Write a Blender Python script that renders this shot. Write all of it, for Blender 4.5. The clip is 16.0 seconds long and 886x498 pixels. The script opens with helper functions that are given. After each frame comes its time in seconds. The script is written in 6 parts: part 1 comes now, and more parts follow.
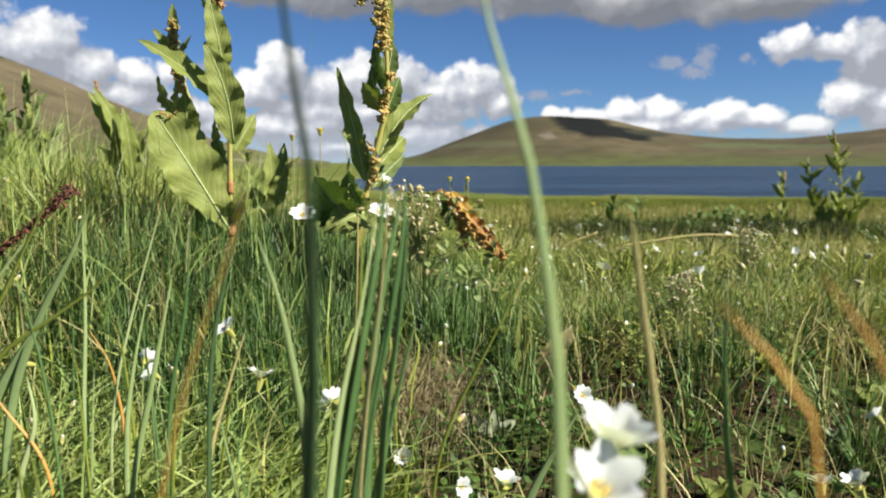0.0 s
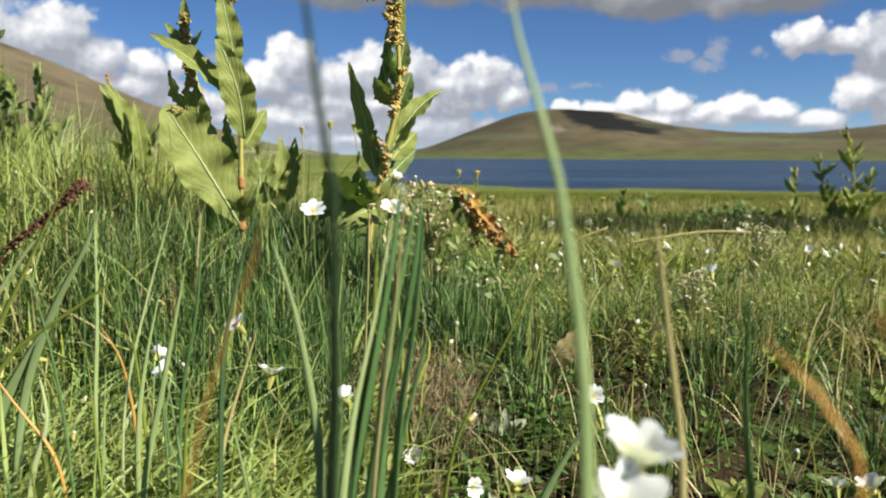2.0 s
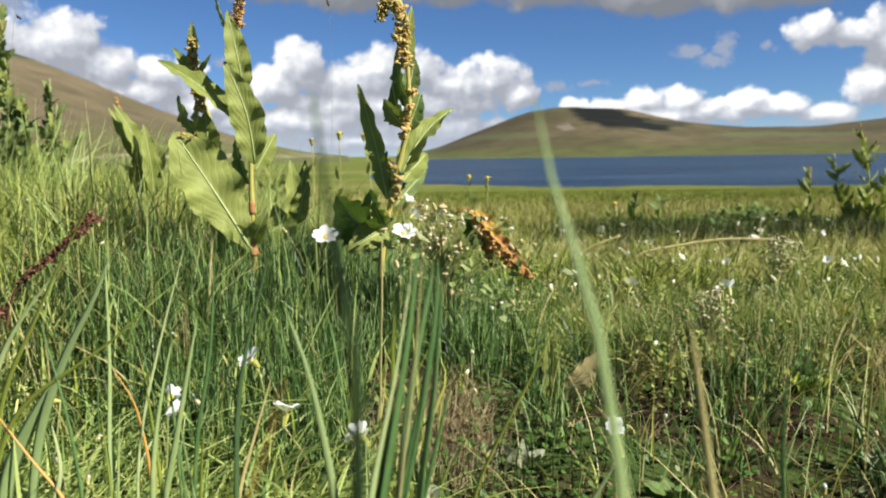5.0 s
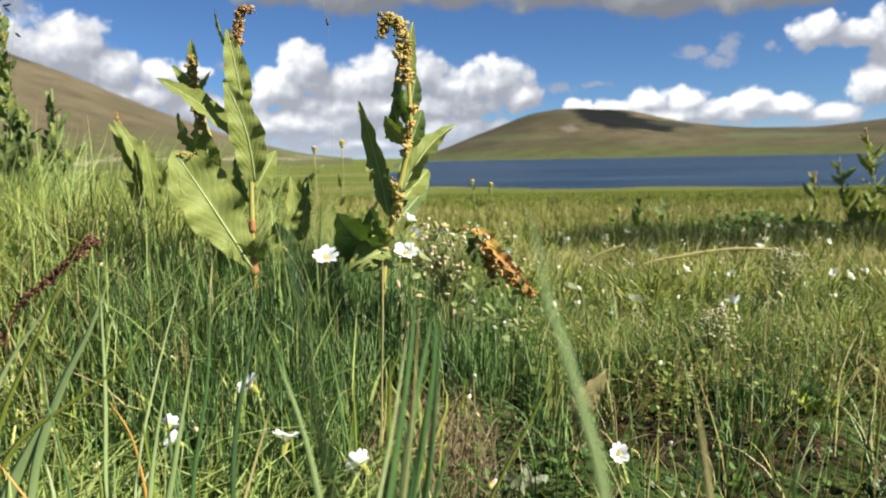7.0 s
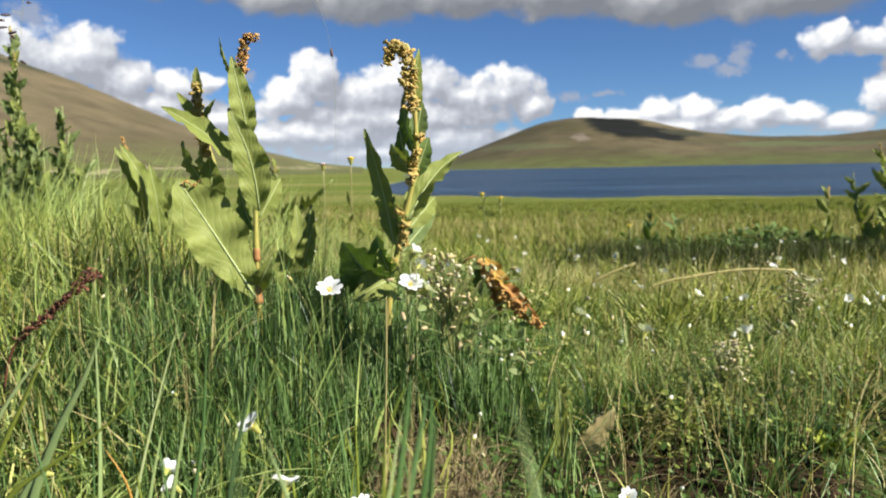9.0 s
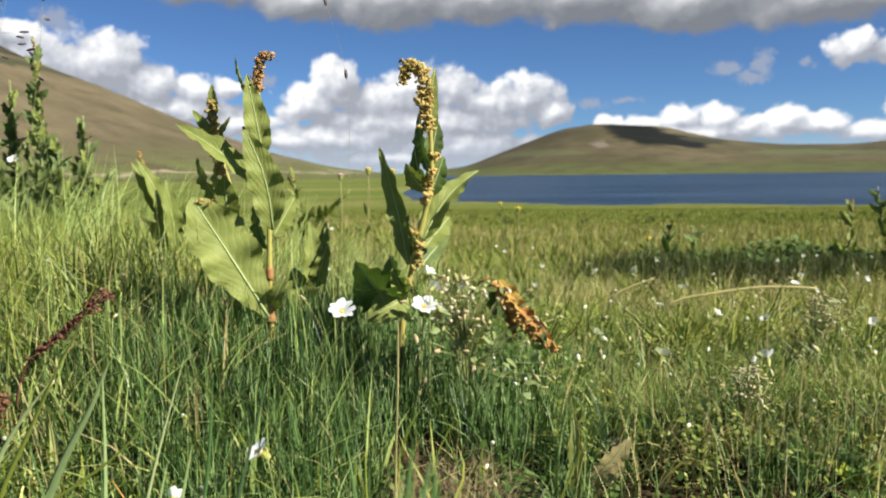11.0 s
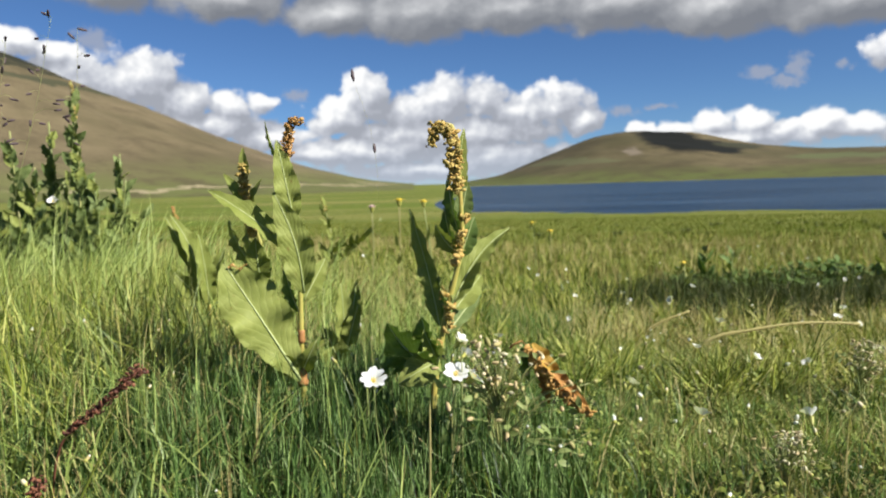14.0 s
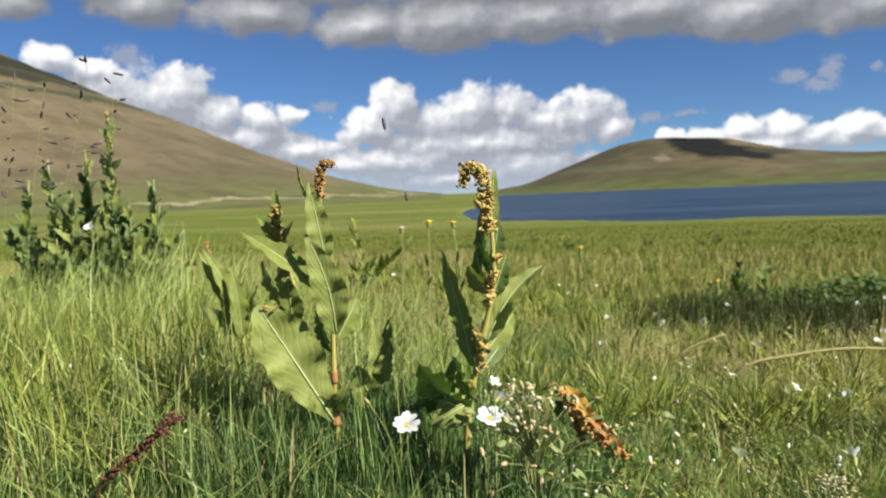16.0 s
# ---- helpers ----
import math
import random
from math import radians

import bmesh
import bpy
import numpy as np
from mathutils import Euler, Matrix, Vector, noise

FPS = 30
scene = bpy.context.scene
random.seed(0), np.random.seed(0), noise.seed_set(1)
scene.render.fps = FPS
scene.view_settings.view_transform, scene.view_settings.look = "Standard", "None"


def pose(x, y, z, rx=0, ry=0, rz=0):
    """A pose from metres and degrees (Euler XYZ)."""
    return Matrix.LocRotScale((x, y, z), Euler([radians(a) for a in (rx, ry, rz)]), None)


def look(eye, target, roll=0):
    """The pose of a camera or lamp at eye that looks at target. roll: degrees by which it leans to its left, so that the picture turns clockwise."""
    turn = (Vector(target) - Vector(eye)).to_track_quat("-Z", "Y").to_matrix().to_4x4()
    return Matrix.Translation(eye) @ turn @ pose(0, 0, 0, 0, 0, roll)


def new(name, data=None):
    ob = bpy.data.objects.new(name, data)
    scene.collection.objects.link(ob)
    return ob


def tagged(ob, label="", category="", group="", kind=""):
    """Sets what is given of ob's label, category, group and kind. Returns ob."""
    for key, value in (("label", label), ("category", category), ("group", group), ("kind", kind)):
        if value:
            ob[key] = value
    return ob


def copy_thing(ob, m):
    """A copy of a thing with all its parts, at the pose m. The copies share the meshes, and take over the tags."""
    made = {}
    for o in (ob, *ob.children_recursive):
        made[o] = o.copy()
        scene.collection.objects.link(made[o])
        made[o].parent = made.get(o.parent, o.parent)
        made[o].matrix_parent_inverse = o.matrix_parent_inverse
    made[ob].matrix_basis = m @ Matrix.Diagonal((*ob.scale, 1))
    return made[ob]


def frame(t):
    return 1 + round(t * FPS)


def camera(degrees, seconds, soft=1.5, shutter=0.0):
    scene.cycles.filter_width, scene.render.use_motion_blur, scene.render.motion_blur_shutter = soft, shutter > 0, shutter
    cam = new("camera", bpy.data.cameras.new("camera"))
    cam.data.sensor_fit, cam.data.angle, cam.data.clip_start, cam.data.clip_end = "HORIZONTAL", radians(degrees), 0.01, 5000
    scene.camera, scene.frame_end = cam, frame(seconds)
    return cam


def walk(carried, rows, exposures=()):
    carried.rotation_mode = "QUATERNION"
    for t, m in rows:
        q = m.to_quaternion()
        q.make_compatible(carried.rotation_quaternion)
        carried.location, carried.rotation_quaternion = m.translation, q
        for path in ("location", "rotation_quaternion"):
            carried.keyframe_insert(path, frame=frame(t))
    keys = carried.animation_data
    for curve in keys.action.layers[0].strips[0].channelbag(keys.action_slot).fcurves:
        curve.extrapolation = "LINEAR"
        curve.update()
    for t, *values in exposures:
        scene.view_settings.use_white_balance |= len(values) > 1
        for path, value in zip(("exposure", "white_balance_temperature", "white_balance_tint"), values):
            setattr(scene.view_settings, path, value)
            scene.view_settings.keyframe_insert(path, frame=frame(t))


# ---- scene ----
cam = camera(61.2, 16.0, soft=2.0)
cam.data.dof.use_dof, cam.data.dof.focus_distance, cam.data.dof.aperture_fstop = True, 0.54, 16.0
# seconds, then x, y, z in metres and the turns in degrees, as pose() takes them
ROWS = [
    (0.0, 0.0000, 0.0000, 0.1300, 83.40, 0.00, 0.00),
    (0.5, -0.0010, -0.0001, 0.1294, 83.21, -0.11, 0.40),
    (1.0, -0.0017, 0.0005, 0.1296, 83.04, -0.26, 0.61),
    (1.5, -0.0021, 0.0017, 0.1310, 82.91, -0.35, 0.66),
    (2.0, -0.0025, 0.0034, 0.1333, 82.83, -0.32, 0.67),
    (2.5, -0.0032, 0.0055, 0.1360, 82.80, -0.27, 0.68),
    (3.0, -0.0039, 0.0075, 0.1397, 82.83, -0.09, 0.71),
    (3.5, -0.0044, 0.0093, 0.1438, 82.86, 0.22, 0.82),
    (4.0, -0.0050, 0.0109, 0.1471, 82.87, 0.43, 1.06),
    (6.5, -0.0040, 0.0188, 0.1626, 82.87, 0.98, 1.56),
    (7.0, -0.0030, 0.0219, 0.1669, 83.02, 0.99, 1.64),
    (7.5, -0.0020, 0.0248, 0.1714, 83.18, 1.01, 1.76),
    (8.0, -0.0008, 0.0283, 0.1760, 83.37, 1.03, 1.94),
    (8.5, 0.0003, 0.0320, 0.1806, 83.55, 1.04, 2.18),
    (9.0, 0.0009, 0.0349, 0.1847, 83.71, 1.00, 2.46),
    (11.5, 0.0049, 0.0456, 0.2027, 84.22, 0.58, 4.34),
    (12.0, 0.0058, 0.0465, 0.2096, 84.26, 0.67, 4.82),
    (12.5, 0.0066, 0.0478, 0.2168, 84.37, 0.84, 5.31),
    (13.0, 0.0069, 0.0502, 0.2252, 84.52, 1.09, 5.69),
    (13.5, 0.0063, 0.0528, 0.2342, 84.70, 1.36, 5.94),
    (14.0, 0.0052, 0.0543, 0.2432, 85.01, 1.59, 6.28),
    (14.5, 0.0044, 0.0548, 0.2518, 85.41, 1.80, 6.80),
    (15.0, 0.0039, 0.0554, 0.2594, 85.71, 2.02, 7.40),
    (15.5, 0.0033, 0.0568, 0.2657, 85.81, 2.15, 7.94),
    (16.0, 0.0028, 0.0583, 0.2714, 85.78, 2.23, 8.42),
]
walk(cam, [(t, pose(x, y, z, rx, ry, rz)) for t, x, y, z, rx, ry, rz in ROWS], exposures=((0.0, 1.05), (2.5, 1.05), (4.0, 1.14), (9.0, 1.14), (12.0, 1.07), (16.0, 1.02)))

SUN_TO = Vector((0.80, -0.34, 0.66)).normalized()      # towards the sun

# ---- world: clear blue sky with cumulus ----
world = bpy.data.worlds.new("sky")
scene.world = world
world.use_nodes = True
wt = world.node_tree
wt.nodes.clear()


def math_node(tree, op, a, b=None, c=None, clamp=False):
    n = tree.nodes.new("ShaderNodeMath")
    n.operation = op
    n.use_clamp = clamp
    for i, v in enumerate((a, b, c)):
        if v is None:
            continue
        if isinstance(v, (int, float)):
            n.inputs[i].default_value = v
        else:
            tree.links.new(v, n.inputs[i])
    return n.outputs[0]


def vmath(tree, op, a, b=None, c=None):
    n = tree.nodes.new("ShaderNodeVectorMath")
    n.operation = op
    for i, v in enumerate((a, b, c)):
        if v is None:
            continue
        if isinstance(v, (tuple, list)):
            n.inputs[i].default_value = v
        else:
            tree.links.new(v, n.inputs[i])
    return n.outputs["Value"] if op == "LENGTH" else n.outputs[0]


def map_range(tree, v, a, b, c=0.0, d=1.0, smooth=True):
    n = tree.nodes.new("ShaderNodeMapRange")
    n.interpolation_type = "SMOOTHSTEP" if smooth else "LINEAR"
    tree.links.new(v, n.inputs[0])
    for i, x in enumerate((a, b, c, d)):
        n.inputs[1 + i].default_value = x
    return n.outputs[0]


def mix_rgb(tree, f, a, b, mode="MIX"):
    n = tree.nodes.new("ShaderNodeMix")
    n.data_type = "RGBA"
    n.blend_type = mode
    for sock, v in ((n.inputs[0], f), (n.inputs[6], a), (n.inputs[7], b)):
        if isinstance(v, (int, float)):
            sock.default_value = v
        elif isinstance(v, (tuple, list)):
            sock.default_value = (*v, 1) if len(v) == 3 else v
        else:
            tree.links.new(v, sock)
    return n.outputs[2]


def noise_tex(tree, vec, scale, detail=4.0, rough=0.55, colour=False):
    n = tree.nodes.new("ShaderNodeTexNoise")
    n.inputs["Scale"].default_value = scale
    n.inputs["Detail"].default_value = detail
    n.inputs["Roughness"].default_value = rough
    if vec is not None:
        tree.links.new(vec, n.inputs["Vector"])
    return n.outputs["Color" if colour else "Fac"]


# heaps of cumulus: azimuth and height of each in degrees, half width, half height
HEAPS = [
    (-35.5, 10.0, 1.2, 0.8), (-33.0, 9.5, 1.2, 0.6), (-27.6, 7.7, 2.3, 1.8), (-25.0, 6.3, 2.1, 1.3), (-22.0, 6.1, 1.8, 1.0),
    (-19.7, 6.3, 1.0, 0.7), (-23.5, 4.7, 3.7, 0.9), (-18.7, 3.6, 2.5, 0.8), (-32.0, 7.6, 3.0, 1.6), (-13.9, 5.1, 1.9, 1.2), (-11.7, 6.7, 1.5, 1.7),
    (-9.0, 5.5, 1.9, 1.3), (-6.0, 6.2, 1.8, 1.6), (-3.0, 6.3, 1.6, 1.4), (-0.5, 5.2, 1.9, 1.3), (2.8, 5.7, 1.8, 1.5), (4.4, 4.4, 1.2, 0.9),
    (-5.4, 3.8, 7.5, 1.2), (-11.9, 2.6, 6.1, 1.0), (-2.5, 2.0, 5.3, 1.1), (-15.3, 2.4, 3.8, 0.6), (-7.7, 1.1, 5.4, 0.6),
    (8.6, 3.6, 0.9, 0.6), (10.6, 3.4, 1.2, 0.6), (13.4, 3.8, 1.3, 0.8), (16.1, 3.6, 1.4, 0.9), (18.2, 3.1, 1.3, 0.7), (20.5, 3.4, 1.3, 0.8), (14.7, 2.7, 6.6, 0.6),
    (24.4, 7.9, 1.2, 0.9), (26.8, 7.5, 1.7, 0.8), (29.1, 7.0, 1.7, 1.7), (28.3, 4.2, 1.5, 1.3), (30.3, 3.6, 1.6, 1.6), (25.4, 2.5, 1.8, 0.7), (22.8, 3.1, 1.8, 0.7), (36.0, 4.0, 6.0, 2.4),
]
# the torn grey deck overhead
DECK = [
    (-14.0, 12.7, 2.4, 1.2), (-7.7, 12.6, 3.8, 1.5), (-21.8, 13.5, 3.4, 1.1), (-29.4, 13.9, 2.3, 1.2), (-37.4, 13.7, 1.5, 1.0), (-0.9, 12.8, 3.7, 1.3),
    (6.4, 12.6, 4.3, 1.3), (14.0, 11.9, 4.1, 1.4), (22.0, 11.4, 4.2, 1.3), (-17.1, 16.6, 9.4, 1.9), (1.3, 16.3, 14.0, 2.1), (-34.5, 16.5, 8.3, 1.5), (21.0, 14.8, 9.6, 2.2),
]
# thin grey scraps of cloud
WISPS = [(16.4, 7.0, 1.2, 0.5), (19.0, 7.3, 0.7, 1.1), (18.0, 6.3, 1.0, 0.5), (7.2, 4.9, 1.0, 0.5), (-17.0, 6.8, 1.0, 0.55), (21.6, 7.2, 0.7, 0.3), (9.6, 5.2, 1.2, 0.25), (-30.6, 10.3, 1.3, 0.9)]


def heap_field(g, p, heaps, soft=0.15):
    """1 in the middle of a heap, falling with the distance from it."""
    total = None
    for a, e, rx, ry in heaps:
        v = vmath(g, "MULTIPLY_ADD", p, (1 / rx, 1 / ry, 0), (-a / rx, -e / ry, 0))
        d = math_node(g, "SUBTRACT", 1.0, vmath(g, "LENGTH", v))
        if total is None:
            total = d
        else:
            total = math_node(g, "SMOOTH_MAX", total, d, soft)
    return total


def cloud_group():
    g = bpy.data.node_groups.new("cumulus", "ShaderNodeTree")
    g.interface.new_socket("P", in_out="INPUT", socket_type="NodeSocketVector")
    for nm in ("Heaps", "Deck"):
        g.interface.new_socket(nm, in_out="OUTPUT", socket_type="NodeSocketFloat")
    gi, go = g.nodes.new("NodeGroupInput"), g.nodes.new("NodeGroupOutput")
    p = gi.outputs[0]
    w = vmath(g, "SUBTRACT", noise_tex(g, p, 0.5, 3, 0.5, True), (0.5, 0.5, 0.5))
    pw = vmath(g, "MULTIPLY_ADD", w, (1.5, 1.0, 0.0), p)
    vo = g.nodes.new("ShaderNodeTexVoronoi")
    vo.feature = "SMOOTH_F1"
    vo.inputs["Scale"].default_value = 0.58
    vo.inputs["Detail"].default_value = 2.5
    vo.inputs["Roughness"].default_value = 0.48
    vo.inputs["Smoothness"].default_value = 0.5
    g.links.new(pw, vo.inputs["Vector"])
    bil = math_node(g, "MULTIPLY", math_node(g, "SUBTRACT", 0.45, vo.outputs["Distance"]), 0.75)
    fine = math_node(g, "MULTIPLY", math_node(g, "SUBTRACT", noise_tex(g, p, 1.2, 6, 0.62), 0.5), 0.55)
    lumps = math_node(g, "ADD", bil, fine)
    g.links.new(math_node(g, "ADD", math_node(g, "ADD", heap_field(g, pw, HEAPS), 0.78), lumps), go.inputs[0])
    wide = math_node(g, "MULTIPLY", math_node(g, "SUBTRACT", noise_tex(g, vmath(g, "MULTIPLY", p, (0.6, 1.0, 1.0)), 0.42, 5, 0.55), 0.5), 1.3)
    g.links.new(math_node(g, "ADD", math_node(g, "ADD", heap_field(g, pw, DECK, 0.3), 0.92), math_node(g, "ADD", wide, math_node(g, "MULTIPLY", lumps, 0.45))), go.inputs[1])
    return g


tc = wt.nodes.new("ShaderNodeTexCoord")
sepw = wt.nodes.new("ShaderNodeSeparateXYZ")
wt.links.new(tc.outputs["Generated"], sepw.inputs[0])
az = math_node(wt, "MULTIPLY", math_node(wt, "ARCTAN2", sepw.outputs[0], sepw.outputs[1]), 180 / math.pi)
el = math_node(wt, "MULTIPLY", math_node(wt, "ARCSINE", sepw.outputs[2]), 180 / math.pi)
com = wt.nodes.new("ShaderNodeCombineXYZ")
wt.links.new(az, com.inputs[0])
wt.links.new(el, com.inputs[1])
cumulus = cloud_group()
heaps, deck = [], []
for off in ((0, 0, 0), (-0.35, 0.55, 0), (-0.9, 1.5, 0)):
    gn = wt.nodes.new("ShaderNodeGroup")
    gn.node_tree = cumulus
    wt.links.new(vmath(wt, "ADD", com.outputs[0], off), gn.inputs[0])
    heaps.append(gn.outputs[0])
    deck.append(gn.outputs[1])


def shade(d, near, far, base, stops):
    """Cloud colour: bright where the heap thins out towards the light."""
    k = math_node(wt, "MULTIPLY_ADD", math_node(wt, "SUBTRACT", d[0], d[1]), near, base)
    k = math_node(wt, "MULTIPLY_ADD", math_node(wt, "SUBTRACT", d[0], d[2]), far, k)
    r = wt.nodes.new("ShaderNodeValToRGB")
    wt.links.new(k, r.inputs[0])
    for i, (pos, col) in enumerate(stops):
        e = r.color_ramp.elements[i] if i < 2 else r.color_ramp.elements.new(pos)
        e.position, e.color = pos, (*col, 1)
    return r.outputs[0]


heap_col = shade(heaps, 0.50, 0.46, math_node(wt, "SUBTRACT", 0.25, math_node(wt, "MULTIPLY", map_range(wt, az, 20, 24, 0.0, 0.28), map_range(wt, el, 4.6, 6.2))), ((0.0, (0.185, 0.197, 0.225)), (0.35, (0.255, 0.268, 0.30)), (0.66, (0.345, 0.357, 0.382)), (1.0, (0.49, 0.492, 0.495))))
deck_col = shade(deck, 0.28, 0.34, 0.30, ((0.0, (0.105, 0.113, 0.130)), (0.35, (0.165, 0.173, 0.188)), (0.66, (0.265, 0.272, 0.285)), (1.0, (0.42, 0.425, 0.43))))
heap_cover = map_range(wt, heaps[0], 0.0, 0.48)
deck_cover = math_node(wt, "MULTIPLY", map_range(wt, deck[0], -0.05, 0.60), map_range(wt, el, 32, 18))
scraps = math_node(wt, "ADD", heap_field(wt, vmath(wt, "MULTIPLY_ADD", vmath(wt, "SUBTRACT", noise_tex(wt, com.outputs[0], 0.9, 4, 0.6, True), (0.5, 0.5, 0.5)), (2.0, 1.3, 0.0), com.outputs[0]), WISPS),
                   math_node(wt, "MULTIPLY", math_node(wt, "SUBTRACT", noise_tex(wt, com.outputs[0], 1.6, 4, 0.6), 0.35), 1.4))
scrap_cover = map_range(wt, scraps, -0.05, 0.85, 0.0, 0.80)
sky_tex = wt.nodes.new("ShaderNodeTexSky")
sky_tex.sky_type = "NISHITA"
sky_tex.sun_disc = False
sky_tex.sun_elevation = math.asin(SUN_TO.z)
sky_tex.sun_rotation = math.atan2(SUN_TO.x, SUN_TO.y)
sky_tex.altitude = 3000
sky_tex.dust_density = 0.3
sky_tex.ozone_density = 2.0
SKY_STRENGTH = 0.0365
sky_col = vmath(wt, "MULTIPLY", sky_tex.outputs[0], (SKY_STRENGTH * 0.66, SKY_STRENGTH * 0.92, SKY_STRENGTH * 1.24))
haze = map_range(wt, el, 0.0, 3.6, 0.55, 0.0)
air = mix_rgb(wt, scrap_cover, sky_col, (0.180, 0.200, 0.250))
air = mix_rgb(wt, heap_cover, air, heap_col)
air = mix_rgb(wt, deck_cover, air, deck_col)
bg = wt.nodes.new("ShaderNodeBackground")
wt.links.new(mix_rgb(wt, haze, air, (0.245, 0.285, 0.345)), bg.inputs[0])
wo = wt.nodes.new("ShaderNodeOutputWorld")
wt.links.new(bg.outputs[0], wo.inputs[0])

sun = new("sun", bpy.data.lights.new("sun", "SUN"))
sun.data.energy = 5.0
sun.data.angle = radians(0.5)
sun.data.color = (1.0, 0.955, 0.88)
sun.matrix_world = look(SUN_TO * 50, (0, 0, 0))


# ---- materials ----
def material(name, colours, rough=0.6, scale=40.0, bump=0.0, bump_scale=None, translucent=0.0, island=0.0, coords="Object", spec=0.4, random_object=0.0):
    """Colour drifting between the given ones at two scales; leaves let some light through."""
    m = bpy.data.materials.new(name)
    m.use_nodes = True
    t = m.node_tree
    b = t.nodes["Principled BSDF"]
    tco = t.nodes.new("ShaderNodeTexCoord")
    vec = tco.outputs[coords]
    n1 = noise_tex(t, vec, scale, 5, 0.6)
    n2 = noise_tex(t, vec, scale * 0.13, 3, 0.5)
    f = math_node(t, "ADD", math_node(t, "MULTIPLY", n1, 0.5), math_node(t, "MULTIPLY", n2, 0.5))
    if island:
        geo = t.nodes.new("ShaderNodeNewGeometry")
        f = math_node(t, "ADD", math_node(t, "MULTIPLY", f, 1 - island), math_node(t, "MULTIPLY", geo.outputs["Random Per Island"], island))
    if random_object:
        oi = t.nodes.new("ShaderNodeObjectInfo")
        f = math_node(t, "ADD", math_node(t, "MULTIPLY", f, 1 - random_object), math_node(t, "MULTIPLY", oi.outputs["Random"], random_object))
    r = t.nodes.new("ShaderNodeValToRGB")
    lo, hi = (0.0, 1.0) if island + random_object > 0.4 else (0.3, 0.7)
    k = len(colours)
    for i, c in enumerate(colours):
        pos = lo + (hi - lo) * i / max(1, k - 1)
        e = r.color_ramp.elements[i] if i < 2 else r.color_ramp.elements.new(pos)
        e.position, e.color = pos, (*c, 1)
    t.links.new(f, r.inputs[0])
    t.links.new(r.outputs[0], b.inputs["Base Color"])
    b.inputs["Roughness"].default_value = rough
    b.inputs["Specular IOR Level"].default_value = spec
    if bump:
        bn = t.nodes.new("ShaderNodeBump")
        bn.inputs["Strength"].default_value = 0.6
        bn.inputs["Distance"].default_value = bump
        t.links.new(noise_tex(t, vec, bump_scale or scale * 2, 4, 0.6), bn.inputs["Height"])
        t.links.new(bn.outputs[0], b.inputs["Normal"])
    if translucent:
        tr = t.nodes.new("ShaderNodeBsdfTranslucent")
        t.links.new(mix_rgb(t, 1.0, r.outputs[0], (1.25, 1.3, 0.7), "MULTIPLY"), tr.inputs[0])
        mx = t.nodes.new("ShaderNodeMixShader")
        mx.inputs[0].default_value = translucent
        t.links.new(b.outputs[0], mx.inputs[1])
        t.links.new(tr.outputs[0], mx.inputs[2])
        t.links.new(mx.outputs[0], t.nodes["Material Output"].inputs[0])
    return m


M_RUSH = material("rush_green", [(0.005, 0.013, 0.003), (0.026, 0.060, 0.012), (0.105, 0.185, 0.046), (0.38, 0.50, 0.20)], 0.42, 60, translucent=0.12, island=0.78, spec=0.28)
M_GRASS = material("meadow_grass", [(0.008, 0.018, 0.002), (0.072, 0.112, 0.013), (0.26, 0.295, 0.050), (0.64, 0.60, 0.22)], 0.45, 40, translucent=0.16, island=0.78, spec=0.2)
M_STRAW = material("dry_straw", [(0.30, 0.25, 0.08), (0.42, 0.36, 0.14), (0.55, 0.49, 0.26)], 0.6, 50, translucent=0.2, island=0.7)
M_FAR = material("far_meadow_grass", [(0.075, 0.105, 0.015), (0.140, 0.165, 0.030), (0.25, 0.22, 0.075)], 0.7, 1.1, translucent=0.2, island=0.18, spec=0.05)
M_HERB = material("herb_leaf", [(0.035, 0.08, 0.015), (0.085, 0.16, 0.03), (0.16, 0.23, 0.06)], 0.5, 60, translucent=0.25, island=0.7, spec=0.3)
M_FRESH = material("fresh_grass", [(0.014, 0.040, 0.006), (0.062, 0.122, 0.022), (0.150, 0.235, 0.055), (0.34, 0.40, 0.14)], 0.45, 40, translucent=0.16, island=0.78, spec=0.2)
M_SPRAWL = material("sprawling_blade", [(0.09, 0.135, 0.028), (0.265, 0.345, 0.090), (0.48, 0.54, 0.19)], 0.45, 60, translucent=0.2, island=0.7, spec=0.3)
M_HAY = material("hay_stalk", [(0.18, 0.15, 0.055), (0.30, 0.25, 0.10), (0.46, 0.40, 0.19)], 0.6, 30, translucent=0.2, island=0.7, spec=0.1)
M_SEDGE = material("dark_sedge", [(0.014, 0.022, 0.005), (0.036, 0.050, 0.011), (0.10, 0.115, 0.03)], 0.55, 30, translucent=0.15, island=0.7, spec=0.2)
M_HERB_LIGHT = material("light_herb_leaf", [(0.075, 0.105, 0.016), (0.20, 0.235, 0.045), (0.38, 0.39, 0.12)], 0.5, 60, translucent=0.25, island=0.75, spec=0.25)
M_LITTER = material("grass_litter", [(0.10, 0.075, 0.032), (0.24, 0.185, 0.088), (0.40, 0.33, 0.175)], 0.8, 50, island=0.7)


